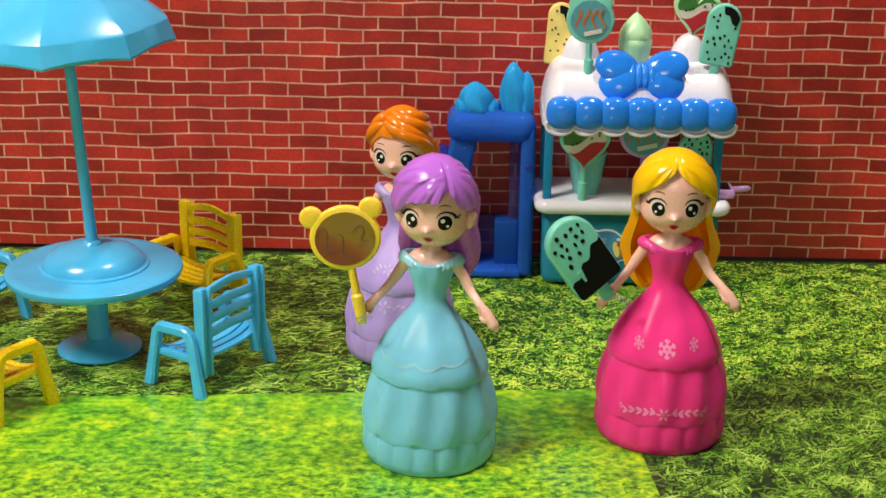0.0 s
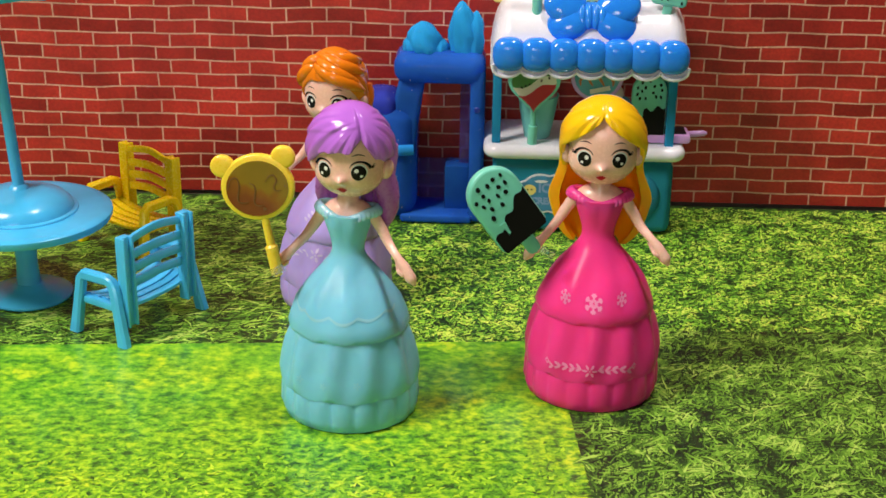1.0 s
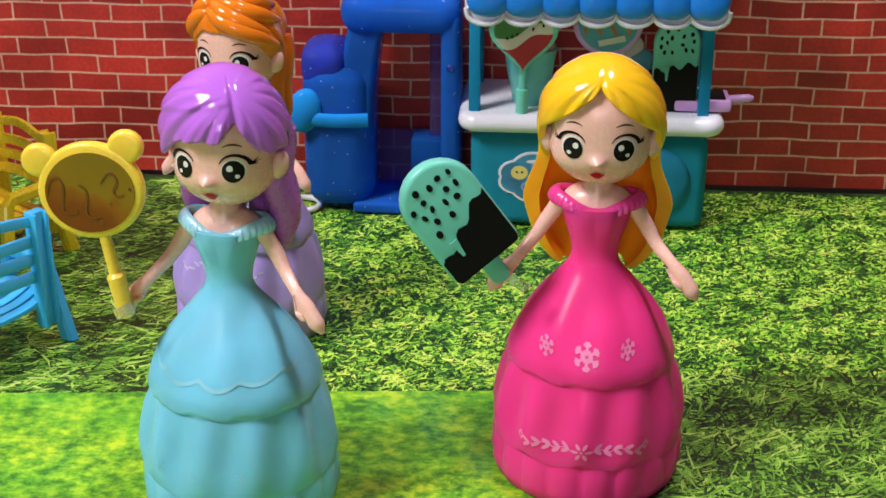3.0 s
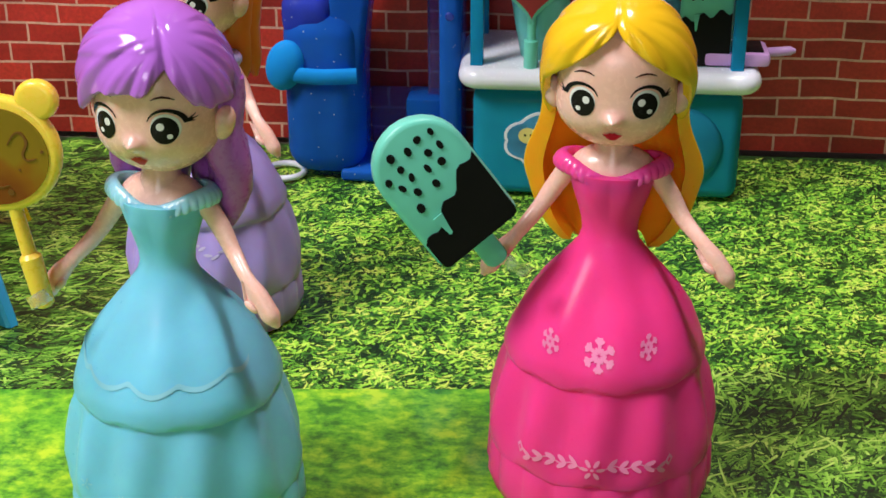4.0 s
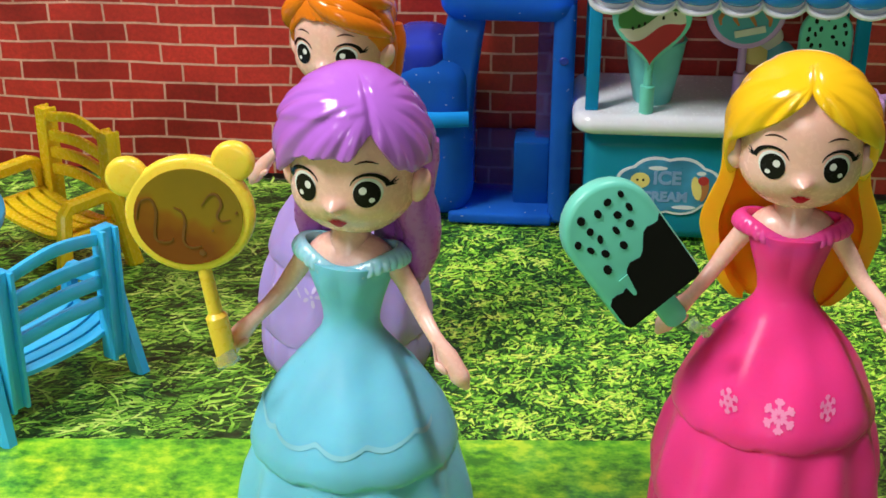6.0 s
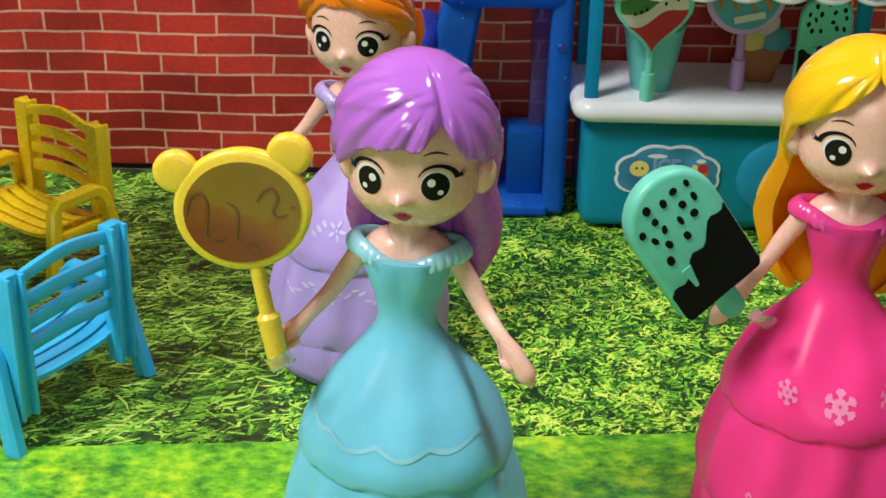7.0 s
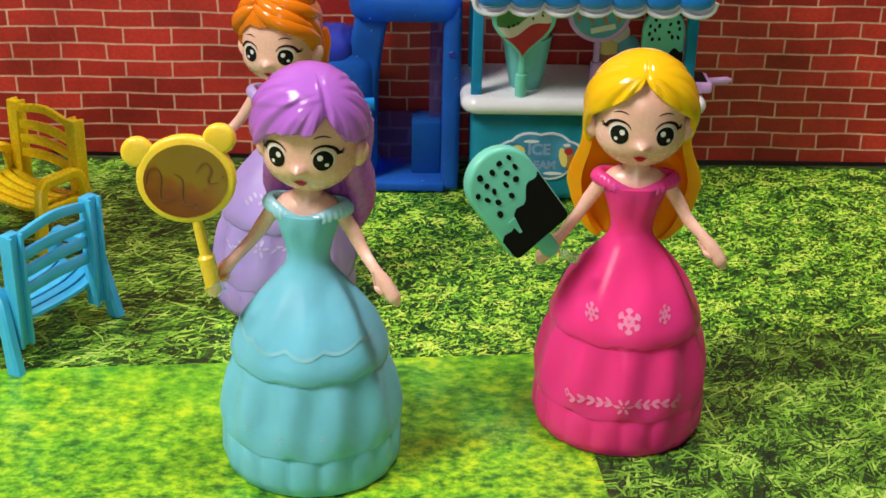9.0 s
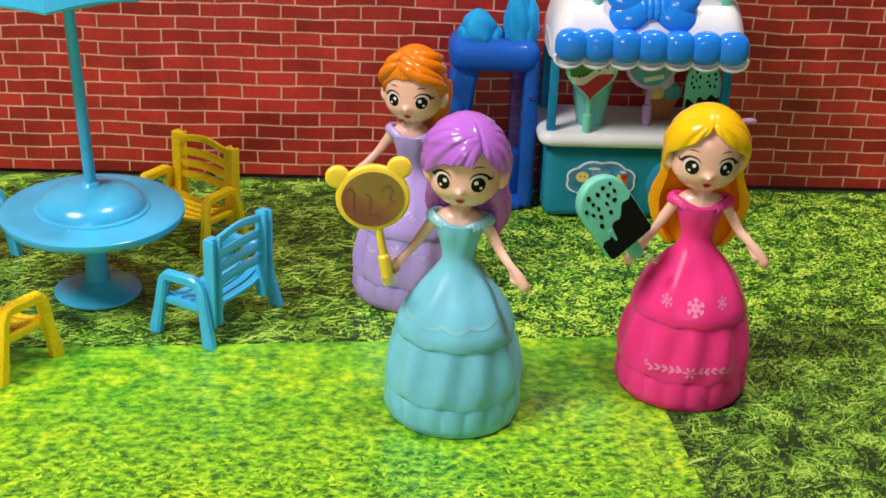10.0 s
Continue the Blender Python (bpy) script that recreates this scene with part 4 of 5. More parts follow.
for x in (-0.0265, 0.0235):
    bm = bmesh.new()
    add_ball(bm, (x, 0.0165, 0.1020), (0.0096, 0.0088, 0.0190), 0, Euler((radians(6), 0, 0)), 32, 20)
    part("roof_hump", bm, WHITE, cart, "white rounded roof knob")
# the bow on the roof
bm = bmesh.new()
add_ball(bm, (0.0, -0.0030, 0.1046), (0.0170, 0.0026, 0.0060), 0, Euler((radians(-25), 0, 0)), 28, 14)
bow = part("bow", bm, ROYAL, cart, "glossy royal blue moulded bow")
for s in (-1, 1):
    for at, size, turn in (((0.0 + s * 0.0112, -0.0025, 0.1082), (0.0102, 0.0036, 0.0076), Euler((radians(-25), s * radians(-14), 0))),
                           ((0.0 + s * 0.0105, -0.0046, 0.1012), (0.0098, 0.0040, 0.0076), Euler((radians(-25), s * radians(20), 0)))):
        bm = bmesh.new()
        add_ball(bm, at, size, 0, turn, 28, 16)
        part("bow_loop", bm, ROYAL, bow)
    for k in range(2):
        bm = bmesh.new()
        add_ball(bm, (0.0 + s * 0.0030 * (k + 0.5), -0.0048, 0.1046), (0.0024, 0.0026, 0.0058), 0, Euler((radians(-25), 0, 0)))
        part("bow_knot", bm, ROYAL, bow)
# round bulge and sticker on the front
bm = bmesh.new()
add_ball(bm, (0.0210, 0.0016, 0.0185), (0.0150, 0.0034, 0.0135), 0, None, 32, 16)
part("round_panel", bm, clear_plastic("teal_blue_clear_plastic", (0.03, 0.38, 0.62), 0.15, 0.3), cart, "clear blue round bulging panel")
bm = bmesh.new()


def cloud(cx, cz, sx, sz, n=48):
    return [(cx + sx * math.cos(2 * math.pi * k / n) * (1 + 0.07 * abs(math.sin(8 * math.pi * k / n))), cz + sz * math.sin(2 * math.pi * k / n) * (1 + 0.13 * abs(math.sin(8 * math.pi * k / n)))) for k in range(n)]


STX, STZ = -0.0155, 0.0195
add_slab(bm, cloud(STX, STZ, 0.0158, 0.0090), 0.0004, 0.0, 0, 0.00095)
sticker = part("sticker", bm, WHITE, cart, "cloud-shaped blue sticker with white rim")
bm = bmesh.new()
add_slab(bm, cloud(STX, STZ, 0.0149, 0.0082), 0.0003, 0.0, 0, 0.00080)
part("sticker_face", bm, plastic("sticker_blue_print", (0.045, 0.25, 0.46), 0.3, 0.0, 0.4), sticker)
for line, x, z, size in (("ICE", -0.0005, 0.0008, 0.0060), ("CREAM", -0.0010, -0.0050, 0.0044)):
    cu = bpy.data.curves.new("lettering", "FONT")
    cu.body, cu.size, cu.align_x, cu.extrude, cu.offset = line, size, "CENTER", 0.00008, 0.00022
    tmp = new("lettering", cu)
    me = bpy.data.meshes.new_from_object(tmp.evaluated_get(bpy.context.evaluated_depsgraph_get()))
    bpy.data.objects.remove(tmp)
    bpy.data.curves.remove(cu)
    me.materials.clear()
    me.materials.append(plastic("lettering_print", (0.22, 0.38, 0.66), 0.3))
    ob = new("lettering", me)
    ob.parent = sticker
    ob.matrix_local = pose(STX + x, 0.00070, STZ + z, 90, 0, 0)
bm = bmesh.new()
add_slab(bm, disc(STX - 0.0088, STZ + 0.0018, 0.0030, 0.0026), 0.0001, 0.0, 0, 0.00072)
part("sticker_picture", bm, PALEY, sticker)
for dx in (-0.0009, 0.0009):
    bm = bmesh.new()
    add_slab(bm, disc(STX - 0.0088 + dx, STZ + 0.0020, 0.0004, None, 10), 0.0001, 0.0, 0, 0.00060)
    part("sticker_dot", bm, CHOC, sticker)
for dx, dz, w in ((-0.0035, 0.0066, 0.0060), (0.0052, -0.0064, 0.0075), (0.0100, 0.0052, 0.0030)):
    bm = bmesh.new()
    add_slab(bm, disc(STX + dx, STZ + dz - 0.0006, w * 0.5, 0.0007, 16), 0.0001, 0.0, 0, 0.00074)
    part("sticker_cloud", bm, WHITE, sticker)
for dx, dz, w, h, t, mt in ((0.0088, -0.0004, 0.0015, 0.0040, 0.2, PALEY), (0.0112, -0.0012, 0.0013, 0.0036, -0.2, ORANGEP), (0.0108, 0.0022, 0.0017, 0.0015, 0.0, REDP)):
    bm = bmesh.new()
    add_slab(bm, disc(STX + dx, STZ + dz, w, h, 20, t), 0.0001, 0.0, 0, 0.00072 - 0.00004 * w / 0.001)
    part("sticker_picture", bm, mt, sticker)

# ---- sweets on the cart ----


def ice_lolly(name, m, w, h, body, coat, dots, label, stick=0.0, coat_to=0.45, coat_top=False, thick=0.0036, slope=0.10):
    """A flat ice lolly toy with sprinkles; its lowest edge, or its stick's, is at z = 0."""
    it = thing(name, m, label, "toy ice lolly", "toy ice lollies")
    bm = bmesh.new()
    add_slab(bm, [(x, z + stick) for x, z in popsicle_outline(w, h)], thick, thick * 0.28, 0, 0.0, 3)
    part("ice_body", bm, body, it)
    if stick:
        bm = bmesh.new()
        add_slab(bm, [(x, z) for x, z in popsicle_outline(w * 0.26, stick + w * 0.2, 8, 0.4)], thick * 0.6, thick * 0.15, 0, thick * 0.2)
        part("stick", bm, body, it)
    rnd = random.Random(w * 1e5 + h * 1e6)
    n = 16
    edge = [(-w * 0.475 + w * 0.95 * i / n, stick + h * (coat_to + 0.035 * math.sin(i * 1.1 + 0.6) + slope * (i / n))) for i in range(n + 1)]
    if coat is not None:
        bm = bmesh.new()
        if coat_top:
            ring = [(x, z) for x, z in popsicle_outline(w * 0.86, h * 0.92) if z > h * 0.70]
            ring = [(x, z + stick + h * 0.04) for x, z in ring if x > -w * 0.15]
            ring.sort(key=lambda p: -math.atan2(p[1] - stick - h * 0.8, p[0]))
            low = [(w * 0.36, stick + h * 0.66), (w * 0.22, stick + h * 0.70), (w * 0.10, stick + h * 0.82), (-w * 0.05, stick + h * 0.84)]
            add_slab(bm, ring[::1] + low, 0.0003, 0.0, 0, -0.0003)
        else:
            base = [(w * 0.475, stick + h * 0.06), (w * 0.45, stick + h * 0.025), (w * 0.41, stick + h * 0.015), (-w * 0.41, stick + h * 0.015), (-w * 0.45, stick + h * 0.025), (-w * 0.475, stick + h * 0.06)]
            add_slab(bm, edge + base, 0.0004, 0.0, 0, -0.0003)
        part("coating", bm, coat, it, "dark dripping coating")
    if coat is not None and not coat_top:
        bm = bmesh.new()
        top = stick + h * (coat_to + 0.02 + slope * 0.30)
        add_slab(bm, [(x - w * 0.20, z + top - h * 0.15) for x, z in ((-w * 0.055, h * 0.16), (-w * 0.03, h * 0.06), (-w * 0.022, h * 0.01), (0.0, 0.0), (w * 0.022, h * 0.01), (w * 0.03, h * 0.06), (w * 0.055, h * 0.16))], 0.0003, 0.0, 0, -0.0005)
        part("drip", bm, body, it)
    placed = []
    for _ in range(600):
        if len(placed) >= dots:
            break
        x, z = rnd.uniform(-w * 0.38, w * 0.38), rnd.uniform(stick + h * 0.06, stick + h * 0.94)
        if z > stick + h - w / 2 and math.hypot(x, z - (stick + h - w / 2)) > w * 0.39:
            continue
        if coat is not None and not coat_top and z < stick + h * (coat_to + 0.13 + slope * (x / w + 0.5)):
            continue
        if coat_top and z > stick + h * 0.66 and x > -w * 0.15:
            continue
        if any(math.hypot(x - a, z - b) < w * 0.140 for a, b in placed):
            continue
        placed.append((x, z))
        bm = bmesh.new()
        add_slab(bm, disc(x, z, w * rnd.uniform(0.028, 0.044), w * rnd.uniform(0.038, 0.058), 12, rnd.uniform(-0.5, 0.5)), 0.0002, 0.0, 0, -0.0002)
        part("sprinkle", bm, CHOC, it)
    return it


def framed_lolly(name, m, outline, rim_mat, layers, stick_len, label, category="toy sweet"):
    """A flat framed sweet on a round stick; the stick's foot is at z = 0."""
    it = thing(name, m, label, category, "framed toy sweets")
    bm = bmesh.new()
    add_slab(bm, outline, 0.0030, 0.0008, 0, 0.0, 3)
    part("rim", bm, rim_mat, it)
    for i, (shape, mat) in enumerate(layers):
        bm = bmesh.new()
        add_slab(bm, shape, 0.0004, 0.0, 0, -0.0002 - 0.00012 * i)
        part("picture", bm, mat, it)
    bm = bmesh.new()
    add_lathe(bm, [(0.0, 0.0021), (0.0002, 0.0022), (stick_len * 0.60, 0.0022), (stick_len * 0.62, 0.0014), (stick_len + 0.002, 0.0013)], 20, 0, None, 1.0, (0, 0.0015, 0))
    part("stick", bm, rim_mat, it)
    return it


def heart_layers(cz, s):
    h = heart_outline(0, cz, s)
    low = cz - 0.10 * s
    mid = cz + 0.26 * s

    def between(lo, hi, amp):
        pts = [(x, z) for x, z in h]
        keep = [(x, min(max(z, lo + 0.42 * x + amp * s * math.sin(x / s * 5)), hi + 0.42 * x + amp * s * math.sin(x / s * 5))) for x, z in pts]
        return keep
    return [(between(mid, 9, 0.10), LEAFP), (between(low, mid, 0.10), CREAMP), (between(-9, low, 0.10), REDP)] + [
        (disc(x * s, cz + z * s, 0.0004, 0.0006, 10, t), CHOC) for x, z, t in ((-0.52, 0.02, 0.4), (-0.20, 0.16, 0.0), (0.30, 0.34, -0.3), (0.62, 0.46, 0.5), (-0.36, 0.10, -0.5))]


framed_lolly("heart_sweet", CARTM @ pose(RC - 0.0215, 0.1370, 0.0435), heart_outline(0, 0.0268, 0.0126), MINTP, heart_layers(0.0268, 0.0107), 0.0142, "mint-rimmed heart sweet with strawberry print on the white counter")
framed_lolly("heart_sweet", CARTM @ pose(CX + 0.0220, 0.1500, 0.1046, 0, 8, 0), heart_outline(0, 0.0262, 0.0118), LIMEP, heart_layers(0.0262, 0.0098), 0.0150, "green-rimmed heart sweet standing on the cart roof")


def eared(cz, r):
    """A round outline with two small round ears."""
    out = []
    for k in range(72):
        a = 2 * math.pi * k / 72
        rr = r
        for ear in (0.85, math.pi - 0.85):
            d = abs((a - ear + math.pi) % (2 * math.pi) - math.pi)
            if d < 0.30:
                rr = max(rr, r * (0.98 + 0.22 * math.sqrt(1 - (d / 0.30) ** 2)))
        out.append((rr * math.cos(a), cz + rr * math.sin(a)))
    return out


def swirl_layers(cz, r, a, b):
    out = [(disc(0, cz, r), a)]
    for k in range(4):
        x0 = -r * 0.62 + r * 0.40 * k
        pts = [(x0 + r * 0.14 * math.sin(i * 1.1 + k), cz + r * (0.55 - 0.2 * i)) for i in range(6)]
        out.append((stroke(pts, [r * 0.05, r * 0.08, r * 0.08, r * 0.07, r * 0.06, r * 0.03]), b))
    out.append((stroke([(-r * 0.3 + r * 0.22 * i, cz - r * (0.72 - 0.05 * i)) for i in range(5)], [r * 0.10] * 5), CREAMP))
    return out


AQUAP = plastic("aqua_print", (0.08, 0.36, 0.44), 0.35)
framed_lolly("round_sweet", CARTM @ pose(RC + 0.0075, 0.1480, 0.0435), eared(0.0300, 0.0122), LILACP, swirl_layers(0.0300, 0.0104, AQUAP, ORANGEP), 0.0165, "lilac-rimmed round sweet with orange swirls on the counter")
framed_lolly("round_sweet", CARTM @ pose(CX - 0.0240, 0.1360, 0.0990), eared(0.0300, 0.0108), MINTP, swirl_layers(0.0300, 0.0090, AQUAP, ORANGEP), 0.0195, "mint-rimmed round sweet with orange swirls on the cart roof")
ice_lolly("ice_lolly", CARTM @ pose(RC + 0.0310, 0.1420, 0.0435), 0.0158, 0.0325, MINTP, CHOC, 14, "mint green toy ice lolly with dark coating leaning on the counter")
ice_lolly("ice_lolly", CARTM @ pose(CX - 0.0375, 0.1560, 0.1040, 0, 4, 0), 0.0118, 0.0290, PALEY, CHOC, 12, "pale yellow toy ice lolly with dark dots behind the roof", 0.0, 0.45, True)
ice_lolly("ice_lolly", CARTM @ pose(CX + 0.0320, 0.1360, 0.0990, 0, 8, 0), 0.0156, 0.0285, MINTP, CHOC, 20, "mint green toy ice lolly with dark dots on the roof", 0.0100, 0.45, True)

sc = thing("ice_cream_scoop", CARTM @ pose(CX - 0.0020, 0.1480, 0.1088) @ Matrix.Diagonal((0.92, 0.92, 0.92, 1)), "pale green toy soft ice in a ribbed cup", "toy ice cream")
bm = bmesh.new()
add_lathe(bm, [(0.0, 0.0066), (0.0010, 0.0070), (0.0075, 0.0082), (0.0100, 0.0084), (0.0110, 0.0078)], 32, 0, lambda a, z, r: (z, r * (1 + 0.02 * math.cos(16 * a))))
part("cup", bm, LIMEP, sc)
bm = bmesh.new()
add_lathe(bm, [(0.0105, 0.0076), (0.0120, 0.0082), (0.0145, 0.0076), (0.0165, 0.0068), (0.0190, 0.0052), (0.0215, 0.0030), (0.0235, 0.0008)], 32, 0, lambda a, z, r: (z, r * (1 + 0.05 * math.cos(5 * a + 300 * z))))
part("soft_ice", bm, LIMEP, sc)

cup = thing("paper_cup", CARTM @ pose(RC - 0.0190, 0.1500, 0.0435), "mint green toy ice cream cup on the counter", "toy cup")
bm = bmesh.new()
add_lathe(bm, [(0.0, 0.0056), (0.0006, 0.0060), (0.0100, 0.0078), (0.0190, 0.0092), (0.0200, 0.0096), (0.0206, 0.0092), (0.0200, 0.0086), (0.0100, 0.0070)], 36)
part("cup_wall", bm, plastic("aqua_cup_plastic", (0.13, 0.52, 0.48), 0.4), cup)
bm = bmesh.new()
add_ball(bm, (0, 0, 0.0205), (0.0086, 0.0086, 0.0070))
part("ice_ball", bm, plastic("strawberry_ice", (0.70, 0.30, 0.30), 0.5), cup)

cone = thing("picture_cone", CARTM @ pose(RC + 0.0160, 0.1560, 0.0435), "flat toy ice cream cone with yellow and blue scoops", "toy ice cream")
bm = bmesh.new()
add_slab(bm, [(-0.0040, 0.0), (0.0040, 0.0), (0.0072, 0.0110), (-0.0072, 0.0110)], 0.0026, 0.0006)
part("wafer", bm, ORANGEP, cone)
for dx, dz, mt in ((-0.0036, 0.0135, PALEY), (0.0040, 0.0135, AQUAP), (0.0, 0.0190, CREAMP)):
    bm = bmesh.new()
    add_ball(bm, (dx, 0.0013, dz), (0.0048, 0.0018, 0.0046))
    part("scoop", bm, mt, cone)

pan = thing("toy_paddle", CARTM @ pose(RC + 0.0450, 0.1480, 0.0439), "lilac toy paddle with a dark face lying on the counter", "toy paddle")
bm = bmesh.new()
add_box(bm, (-0.0040, 0, 0.0022), (0.0200, 0.0140, 0.0044), 0.0014)
part("paddle_body", bm, LILACP, pan)
bm = bmesh.new()
add_box(bm, (-0.0040, 0, 0.0045), (0.0160, 0.0105, 0.0006), 0.0002)
part("paddle_face", bm, CHOC, pan)
bm = bmesh.new()
add_tube(bm, [(0.0050, 0, 0.0028), (0.0090, -0.001, 0.0034), (0.0125, -0.001, 0.0038), (0.0140, -0.001, 0.0038)], [0.0014, 0.0015, 0.0014, 0.0006], 12)
part("handle", bm, LILACP, pan)

# ---- blue castle gate ----
SHOULDER = clear_plastic("violet_blue_clear_plastic", (0.06, 0.10, 0.70), 0.16, 0.5, 0.10)
gate = thing("toy_castle_gate", pose(0.0262, 0.1640, 0, 0, 0, -3.0) @ Matrix.Diagonal((1.0, 1.0, 0.93, 1)), "translucent dark blue glitter toy castle gate with ice crystals", "toy castle")
bm = bmesh.new()
add_box(bm, (-0.0151, 0.0130, 0.0292), (0.0246, 0.0280, 0.0570), 0.0088, seg=6)
part("left_tower", bm, NAVY, gate)
bm = bmesh.new()
add_pillow(bm, (-0.0190, 0.0125, 0.0550), (0.0088, 0.0120, 0.0085), 3.2)
part("tower_shoulder", bm, SHOULDER, gate, "clear violet-blue rounded shoulder")
bm = bmesh.new()
neck = [(-0.0150, 0.0400), (-0.0034, 0.0300), (-0.0022, 0.0480), (-0.0006, 0.0610), (0.0010, 0.0720), (-0.0100, 0.0735), (-0.0122, 0.0640)]
add_slab(bm, neck, 0.0210, 0.0024, 0, 0.0022, 4)
part("neck", bm, NAVY, gate)
bm = bmesh.new()
add_box(bm, (0.0238, 0.0125, 0.0385), (0.0066, 0.0250, 0.0760), 0.0024, seg=4)
part("right_pillar", bm, NAVY, gate)
bm = bmesh.new()
add_box(bm, (0.0070, 0.0125, 0.0762), (0.0402, 0.0285, 0.0150), 0.0066, seg=6)
part("lintel", bm, NAVY, gate)
bm = bmesh.new()
add_box(bm, (0.0060, 0.0120, 0.0022), (0.0320, 0.0260, 0.0040), 0.0012, seg=3)
part("threshold", bm, NAVY, gate)
bm = bmesh.new()
add_box(bm, (0.0150, 0.0150, 0.0150), (0.0110, 0.0130, 0.0225), 0.0010)
part("step_block", bm, clear_plastic("mid_blue_clear_plastic", (0.02, 0.20, 0.80), 0.15, 0.6), gate)
bm = bmesh.new()
add_tube(bm, smooth_run([(-0.0290, 0.0060, 0.0385), (-0.0250, -0.0012, 0.0378), (-0.0150, -0.0024, 0.0372), (-0.0040, -0.0012, 0.0374)], 5), [0.0027] * 16, 12, 0, 0.5)
part("ribbon", bm, BAND, gate, "light blue clear ribbon band")
bm = bmesh.new()
add_ball(bm, (-0.0258, -0.0006, 0.0402), (0.0058, 0.0036, 0.0086), 0, Euler((0, radians(12), 0)), 24, 14)
part("ribbon_bow", bm, BAND, gate, "light blue clear ribbon bow")


VIOLET = clear_plastic("violet_clear_plastic", (0.45, 0.36, 0.92), 0.2, 0.88)
bm = bmesh.new()
add_box(bm, (0.0182, 0.0180, 0.0365), (0.0046, 0.0100, 0.0630), 0.0006)
part("inner_jamb", bm, VIOLET, gate, "violet clear inner jamb")
bm = bmesh.new()
add_box(bm, (0.0035, 0.0190, 0.0150), (0.0120, 0.0030, 0.0225), 0.0006)
part("inner_panel", bm, VIOLET, gate, "violet clear low panel")
# no hole is cut: a solid disc whose dark colour gives the hole's shade
bm = bmesh.new()
add_lathe(bm, [(0.0, 0.0010), (0.0004, 0.0014), (0.0008, 0.0010)], 16)
bmesh.ops.transform(bm, matrix=pose(0.0238, 0.0002, 0.0575, 90, 0, 0), verts=bm.verts[:])
part("peg_hole_disc", bm, plastic("peg_hole_shade_blue", (0.01, 0.03, 0.30), 0.3), gate)


def crystal(x, z, r, h, lean):
    bm = bmesh.new()
    add_lathe(bm, [(0.0, r * 0.85), (h * 0.12, r * 0.98), (h * 0.24, r), (h * 0.36, r), (h * 0.48, r * 0.96), (h * 0.60, r * 0.88), (h * 0.72, r * 0.78), (h * 0.82, r * 0.62), (h * 0.90, r * 0.42), (h * 0.97, r * 0.20), (h, r * 0.05)], 36, 0, lambda a, zz, rr: (zz, rr * (1 + 0.13 * abs(math.sin(3.5 * a + 60 * zz)) + 0.08 * math.sin(3 * a + 500 * zz) - 0.06 * math.cos(9 * a + 300 * zz))))
    bmesh.ops.transform(bm, matrix=pose(x, 0.010, z, 0, lean, 0), verts=bm.verts[:])
    part("crystal", bm, ICE, gate, "clear ice blue crystal", 70)


crystal(0.0005, 0.0815, 0.0070, 0.0155, -6)
crystal(-0.0040, 0.0815, 0.0046, 0.0090, -16)
crystal(0.0055, 0.0815, 0.0044, 0.0080, 14)
crystal(0.0172, 0.0800, 0.0056, 0.0270, -2)
crystal(0.0206, 0.0800, 0.0042, 0.0225, 5)
bm = bmesh.new()
ring = [(-0.0285 + 0.0062 * math.cos(u), 0.0040 + 0.0062 * math.sin(u), 0.0012) for u in [2 * math.pi * k / 24 for k in range(25)]]
add_tube(bm, ring, [0.0011] * 25, 10)
part("foot_ring", bm, WHITE, gate, "white plastic foot ring")

# ---- things in the dolls' hands ----
mir = thing("hand_mirror", pose(-0.0202, -0.0128, 0.0497, -4, -11, -4), "yellow plastic toy hand mirror with bear ears", "toy mirror")
bm = bmesh.new()
outl = disc(0, 0.0305, 0.0120, 0.0110, 44)
add_slab(bm, outl, 0.0030, 0.0010, 0, 0.0, 3)
part("frame", bm, LEMON, mir)
for s in (-1, 1):
    bm = bmesh.new()
    add_slab(bm, disc(s * 0.0100, 0.0389, 0.0040, 0.0038, 28), 0.0030, 0.0012, 0, 0.0002, 3)
    part("ear", bm, LEMON, mir)
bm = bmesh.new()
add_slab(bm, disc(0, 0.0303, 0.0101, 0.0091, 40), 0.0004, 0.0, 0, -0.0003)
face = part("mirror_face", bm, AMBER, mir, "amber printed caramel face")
DRIPS = (((-0.94, 0.11), (-0.81, 0.44), (-0.60, 0.48), (-0.55, 0.22), (-0.67, -0.22), (-0.65, -0.39), (-0.44, -0.45), (-0.36, -0.38)),
         ((-0.21, 0.24), (-0.09, 0.14), (-0.07, -0.06), (-0.18, -0.45), (-0.09, -0.62), (0.12, -0.62)),
         ((0.30, 0.20), (0.48, 0.39), (0.62, 0.37), (0.66, 0.17), (0.54, -0.03), (0.58, -0.17), (0.76, -0.17)))
for pts in DRIPS:
    bm = bmesh.new()
    run = [(p.x, p.y) for p in smooth_run([(0.0101 * u, 0.0303 + 0.0091 * v, 0) for u, v in pts], 5)]
    n = len(run) - 1
    add_slab(bm, stroke(run, [0.00008 + 0.00018 * math.sin(math.pi * i / n) for i in range(n + 1)]), 0.0002, 0.0, 0, -0.0005)
    part("print_line", bm, AMBER_DARK, face)
for u, v, r in ((0.12, -0.81, 0.0006), (0.42, -0.36, 0.0002), (0.95, -0.05, 0.0003)):
    bm = bmesh.new()
    add_slab(bm, disc(0.0101 * u * 0.94, 0.0303 + 0.0091 * v * 0.94, r, None, 14), 0.0002, 0.0, 0, -0.0005)
    part("print_dot", bm, AMBER_DARK, face)
bm = bmesh.new()
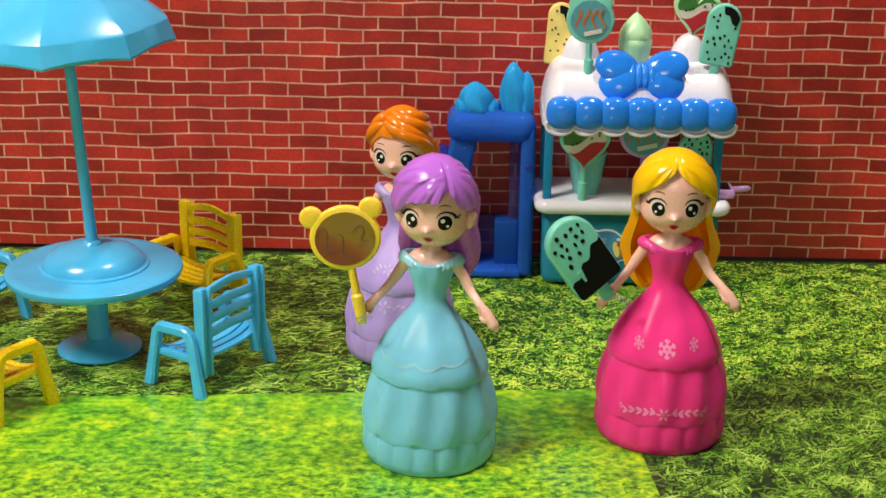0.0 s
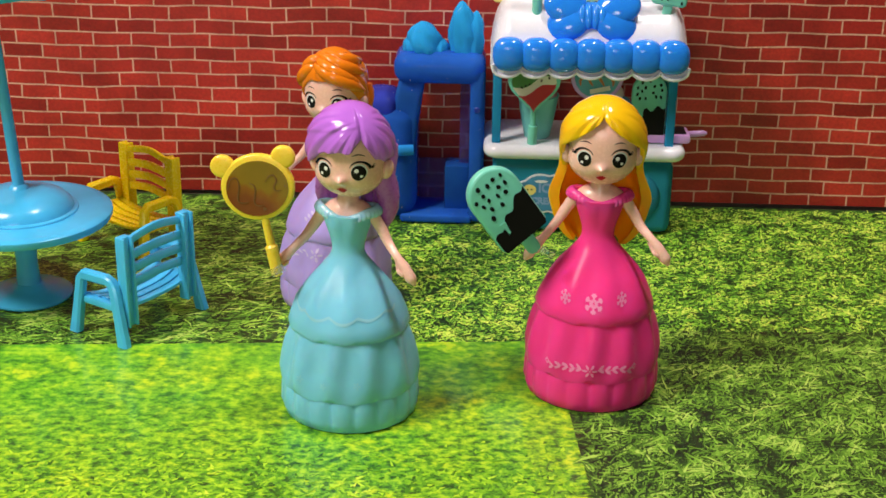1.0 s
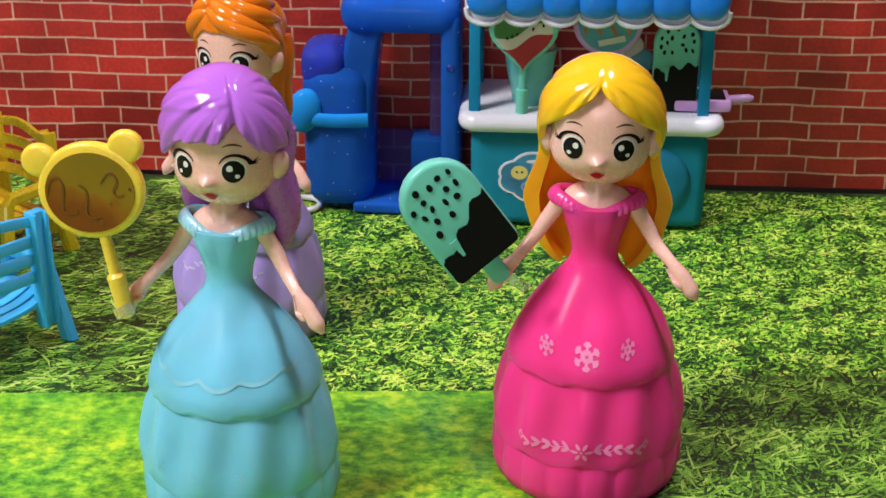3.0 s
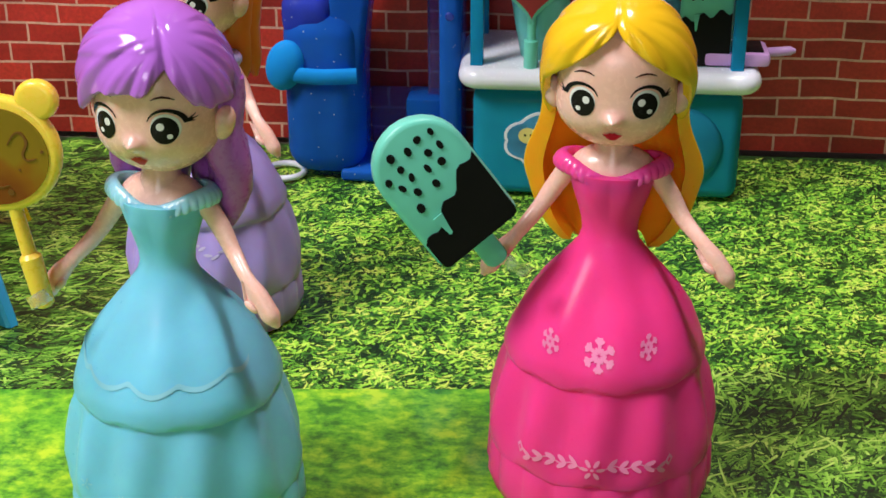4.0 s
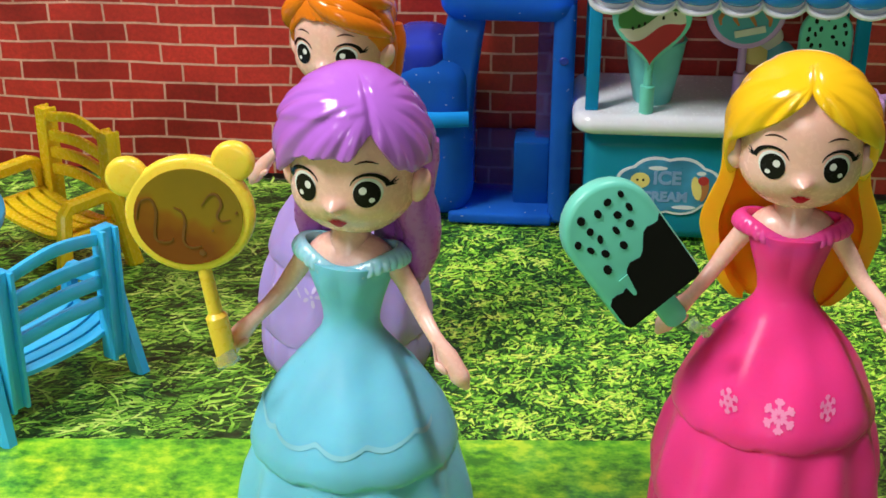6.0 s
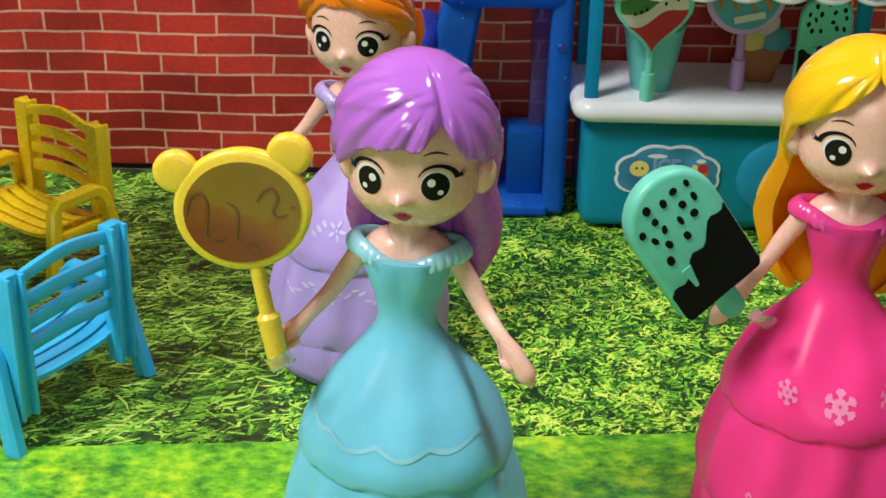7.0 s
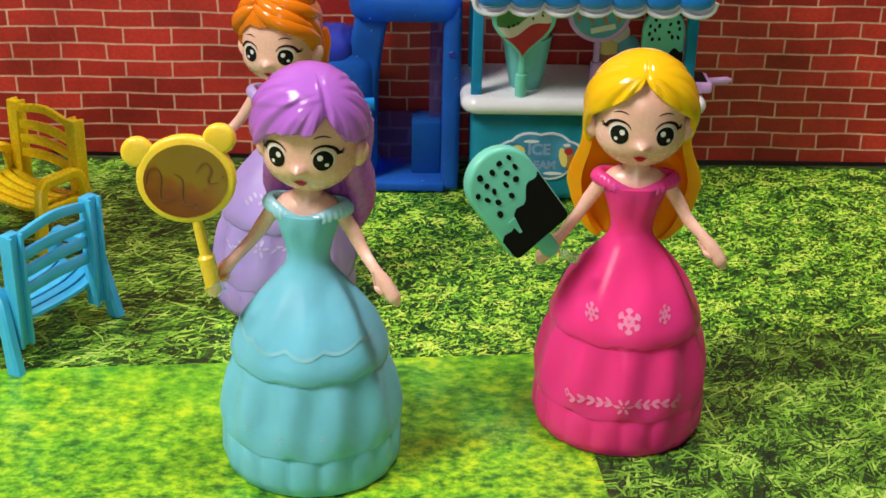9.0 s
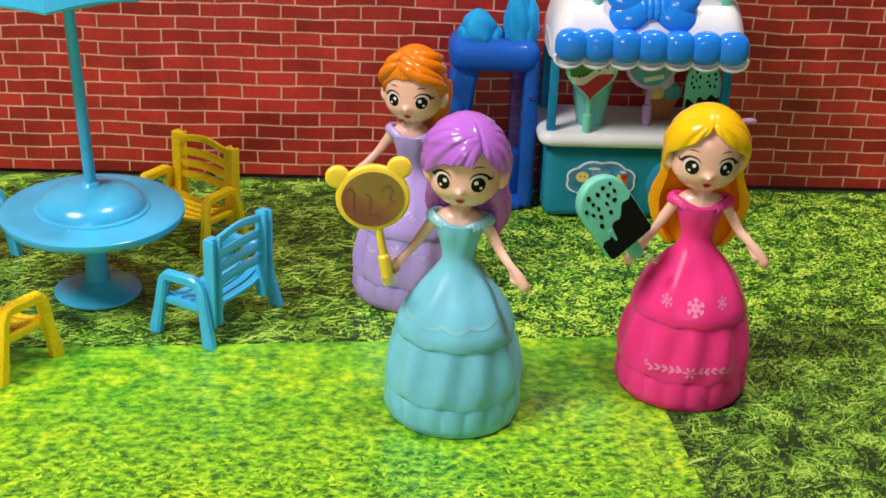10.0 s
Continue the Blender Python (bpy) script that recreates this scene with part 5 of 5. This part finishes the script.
add_lathe(bm, [(0.0, 0.0014), (0.0005, 0.0019), (0.0100, 0.0021), (0.0108, 0.0014), (0.0205, 0.0013)], 18, 0, None, 1.0, (0, 0.0015, 0))
part("handle", bm, LEMON, mir)

ice_lolly("ice_lolly", pose(0.0657, -0.0008, 0.0540, -6, -35, 20), 0.0185, 0.0288, MINTP, CHOC, 30, "large mint green toy ice lolly with dark dripping coating", 0.0065, 0.22, False, 0.0042, 0.36)


def clear_tape(m, w, h, label):
    """A scrap of clear sticky film bent round a toy's hand."""
    bm = bmesh.new()
    cols = 9
    rows = [[bm.verts.new((w * (i / (cols - 1) - 0.5), -0.0020 * math.cos(2.2 * (i / (cols - 1) - 0.5)) + 0.0004 * math.sin(5 * i + j), h * (j / 3 - 0.5))) for i in range(cols)] for j in range(4)]
    for a, b in zip(rows, rows[1:]):
        for i in range(cols - 1):
            bm.faces.new((a[i], a[i + 1], b[i + 1], b[i]))
    made = bmesh.ops.solidify(bm, geom=bm.faces[:], thickness=0.00012)
    ob = new("clear_tape", mesh_from("clear_tape", bm, [FILM]))
    ob.matrix_world = m
    return tagged(ob, label, "sticky tape")


FILM = clear_plastic("clear_film", (0.95, 0.96, 0.96), 0.12, 0.94)
clear_tape(pose(-0.0195, -0.0150, 0.0535, 0, -30, -10), 0.0054, 0.0026, "scrap of clear sticky tape holding the mirror's handle")
clear_tape(pose(0.0687, -0.0028, 0.0555, 0, 25, -10), 0.0050, 0.0026, "scrap of clear sticky tape holding the lolly's stick")


# ---- printed grass ----


def printed_blades(name, owner, box, count, length, width, lean, stops, z, seed, clump, inside=None, gloss=0.12, spread=0.92, curl=0.25):
    """The printed blades of a grass sheet, one flat shape each, laid a hair's breadth over it."""
    rng = np.random.default_rng(seed)
    x = rng.uniform(box[0], box[2], count)
    y = rng.uniform(box[1], box[3], count)
    if inside is not None:
        ok = inside(x, y)
        x, y = x[ok], y[ok]
    n = len(x)
    a = rng.normal(lean[0], lean[1], n) + (rng.random(n) < 0.5) * math.pi
    ln = length * rng.uniform(0.5, 1.5, n)
    wd = width * rng.uniform(0.6, 1.5, n)
    bend = rng.normal(0, curl, n)
    h = z + rng.uniform(0.00001, 0.00022, n)
    co = np.zeros((n, 5, 3))
    for i, (u, s) in enumerate(((0.0, 1), (0.0, -1), (0.5, -1), (0.5, 1), (1.0, 0))):
        ang = a + bend * u
        side = wd * (0.5 if u == 0 else 0.42) * s
        co[:, i, 0] = x + ln * u * np.cos(ang) - side * np.sin(ang)
        co[:, i, 1] = y + ln * u * np.sin(ang) + side * np.cos(ang)
        co[:, i, 2] = h
    me = bpy.data.meshes.new(name)
    base = (np.arange(n) * 5)[:, None]
    quads = base + np.array([[0, 1, 2, 3]])
    tris = base + np.array([[3, 2, 4]])
    me.vertices.add(n * 5)
    me.vertices.foreach_set("co", co.ravel())
    me.loops.add(n * 7)
    me.loops.foreach_set("vertex_index", np.concatenate([quads, tris], 1).ravel())
    me.polygons.add(n * 2)
    start = (np.arange(n) * 7)[:, None] + np.array([[0, 4]])
    me.polygons.foreach_set("loop_start", start.ravel())
    me.update(calc_edges=True)
    me.validate()
    me.materials.append(blade_print(name + "_print", stops, gloss, clump, spread))
    ob = new(name, me)
    ob.parent = owner
    tagged(ob, "printed grass blades in mixed greens", kind="stuff")
    return ob


OLIVES = [(0.0, (0.004, 0.024, 0.004)), (0.30, (0.018, 0.066, 0.008)), (0.45, (0.055, 0.20, 0.014)), (0.66, (0.16, 0.44, 0.028)), (0.86, (0.36, 0.68, 0.07)), (1.0, (0.54, 0.77, 0.15))]
GREENS = [(0.0, (0.003, 0.026, 0.005)), (0.30, (0.017, 0.090, 0.010)), (0.5, (0.080, 0.30, 0.020)), (0.66, (0.22, 0.61, 0.036)), (0.84, (0.46, 0.82, 0.065)), (1.0, (0.70, 0.88, 0.13))]
SUNNY = [(0.0, (0.012, 0.10, 0.004)), (0.30, (0.070, 0.30, 0.007)), (0.52, (0.21, 0.58, 0.012)), (0.78, (0.48, 0.84, 0.025)), (1.0, (0.76, 0.90, 0.07))]
COARSE = [(0.0, (0.003, 0.014, 0.004)), (0.35, (0.014, 0.060, 0.009)), (0.55, (0.10, 0.28, 0.02)), (0.80, (0.23, 0.53, 0.045)), (1.0, (0.46, 0.72, 0.12))]


def behind_front(x, y):
    return (y > 0.0405 + 0.0322 * x) & (y < 0.1930 - 0.0470 * x) & ((x < 0.078) | (y > 0.0530))


def in_front(x, y):
    sharp_from = np.clip((-0.030 - y) / 0.090, 0.0, 0.8)
    return (y < 0.0370 + 0.0322 * x) & (x < 0.0745) & (np.random.default_rng(9).random(len(x)) < sharp_from)


printed_blades("printed_grass", mat_back_left, (-0.30, 0.02, -0.032, 0.220), 40000, 0.0064, 0.00070, (0.25, 0.55), OLIVES, -0.0005, 3, 70.0, behind_front)
printed_blades("printed_grass", mat_back_right, (-0.028, 0.036, 0.30, 0.216), 92000, 0.0030, 0.00066, (0.6, 0.9), GREENS, -0.0005, 4, 90.0, behind_front)
printed_blades("printed_grass", mat_right, (0.081, -0.16, 0.30, 0.050), 34000, 0.0080, 0.00062, (0.8, 0.9), COARSE, -0.0001, 5, 75.0, None, 0.12, 0.80)
printed_blades("printed_grass", mat_front, (-0.30, -0.20, 0.080, 0.036), 56000, 0.0026, 0.00095, (0.7, 0.9), SUNNY, 0.0, 6, 32.0, in_front, 0.45, 0.58)
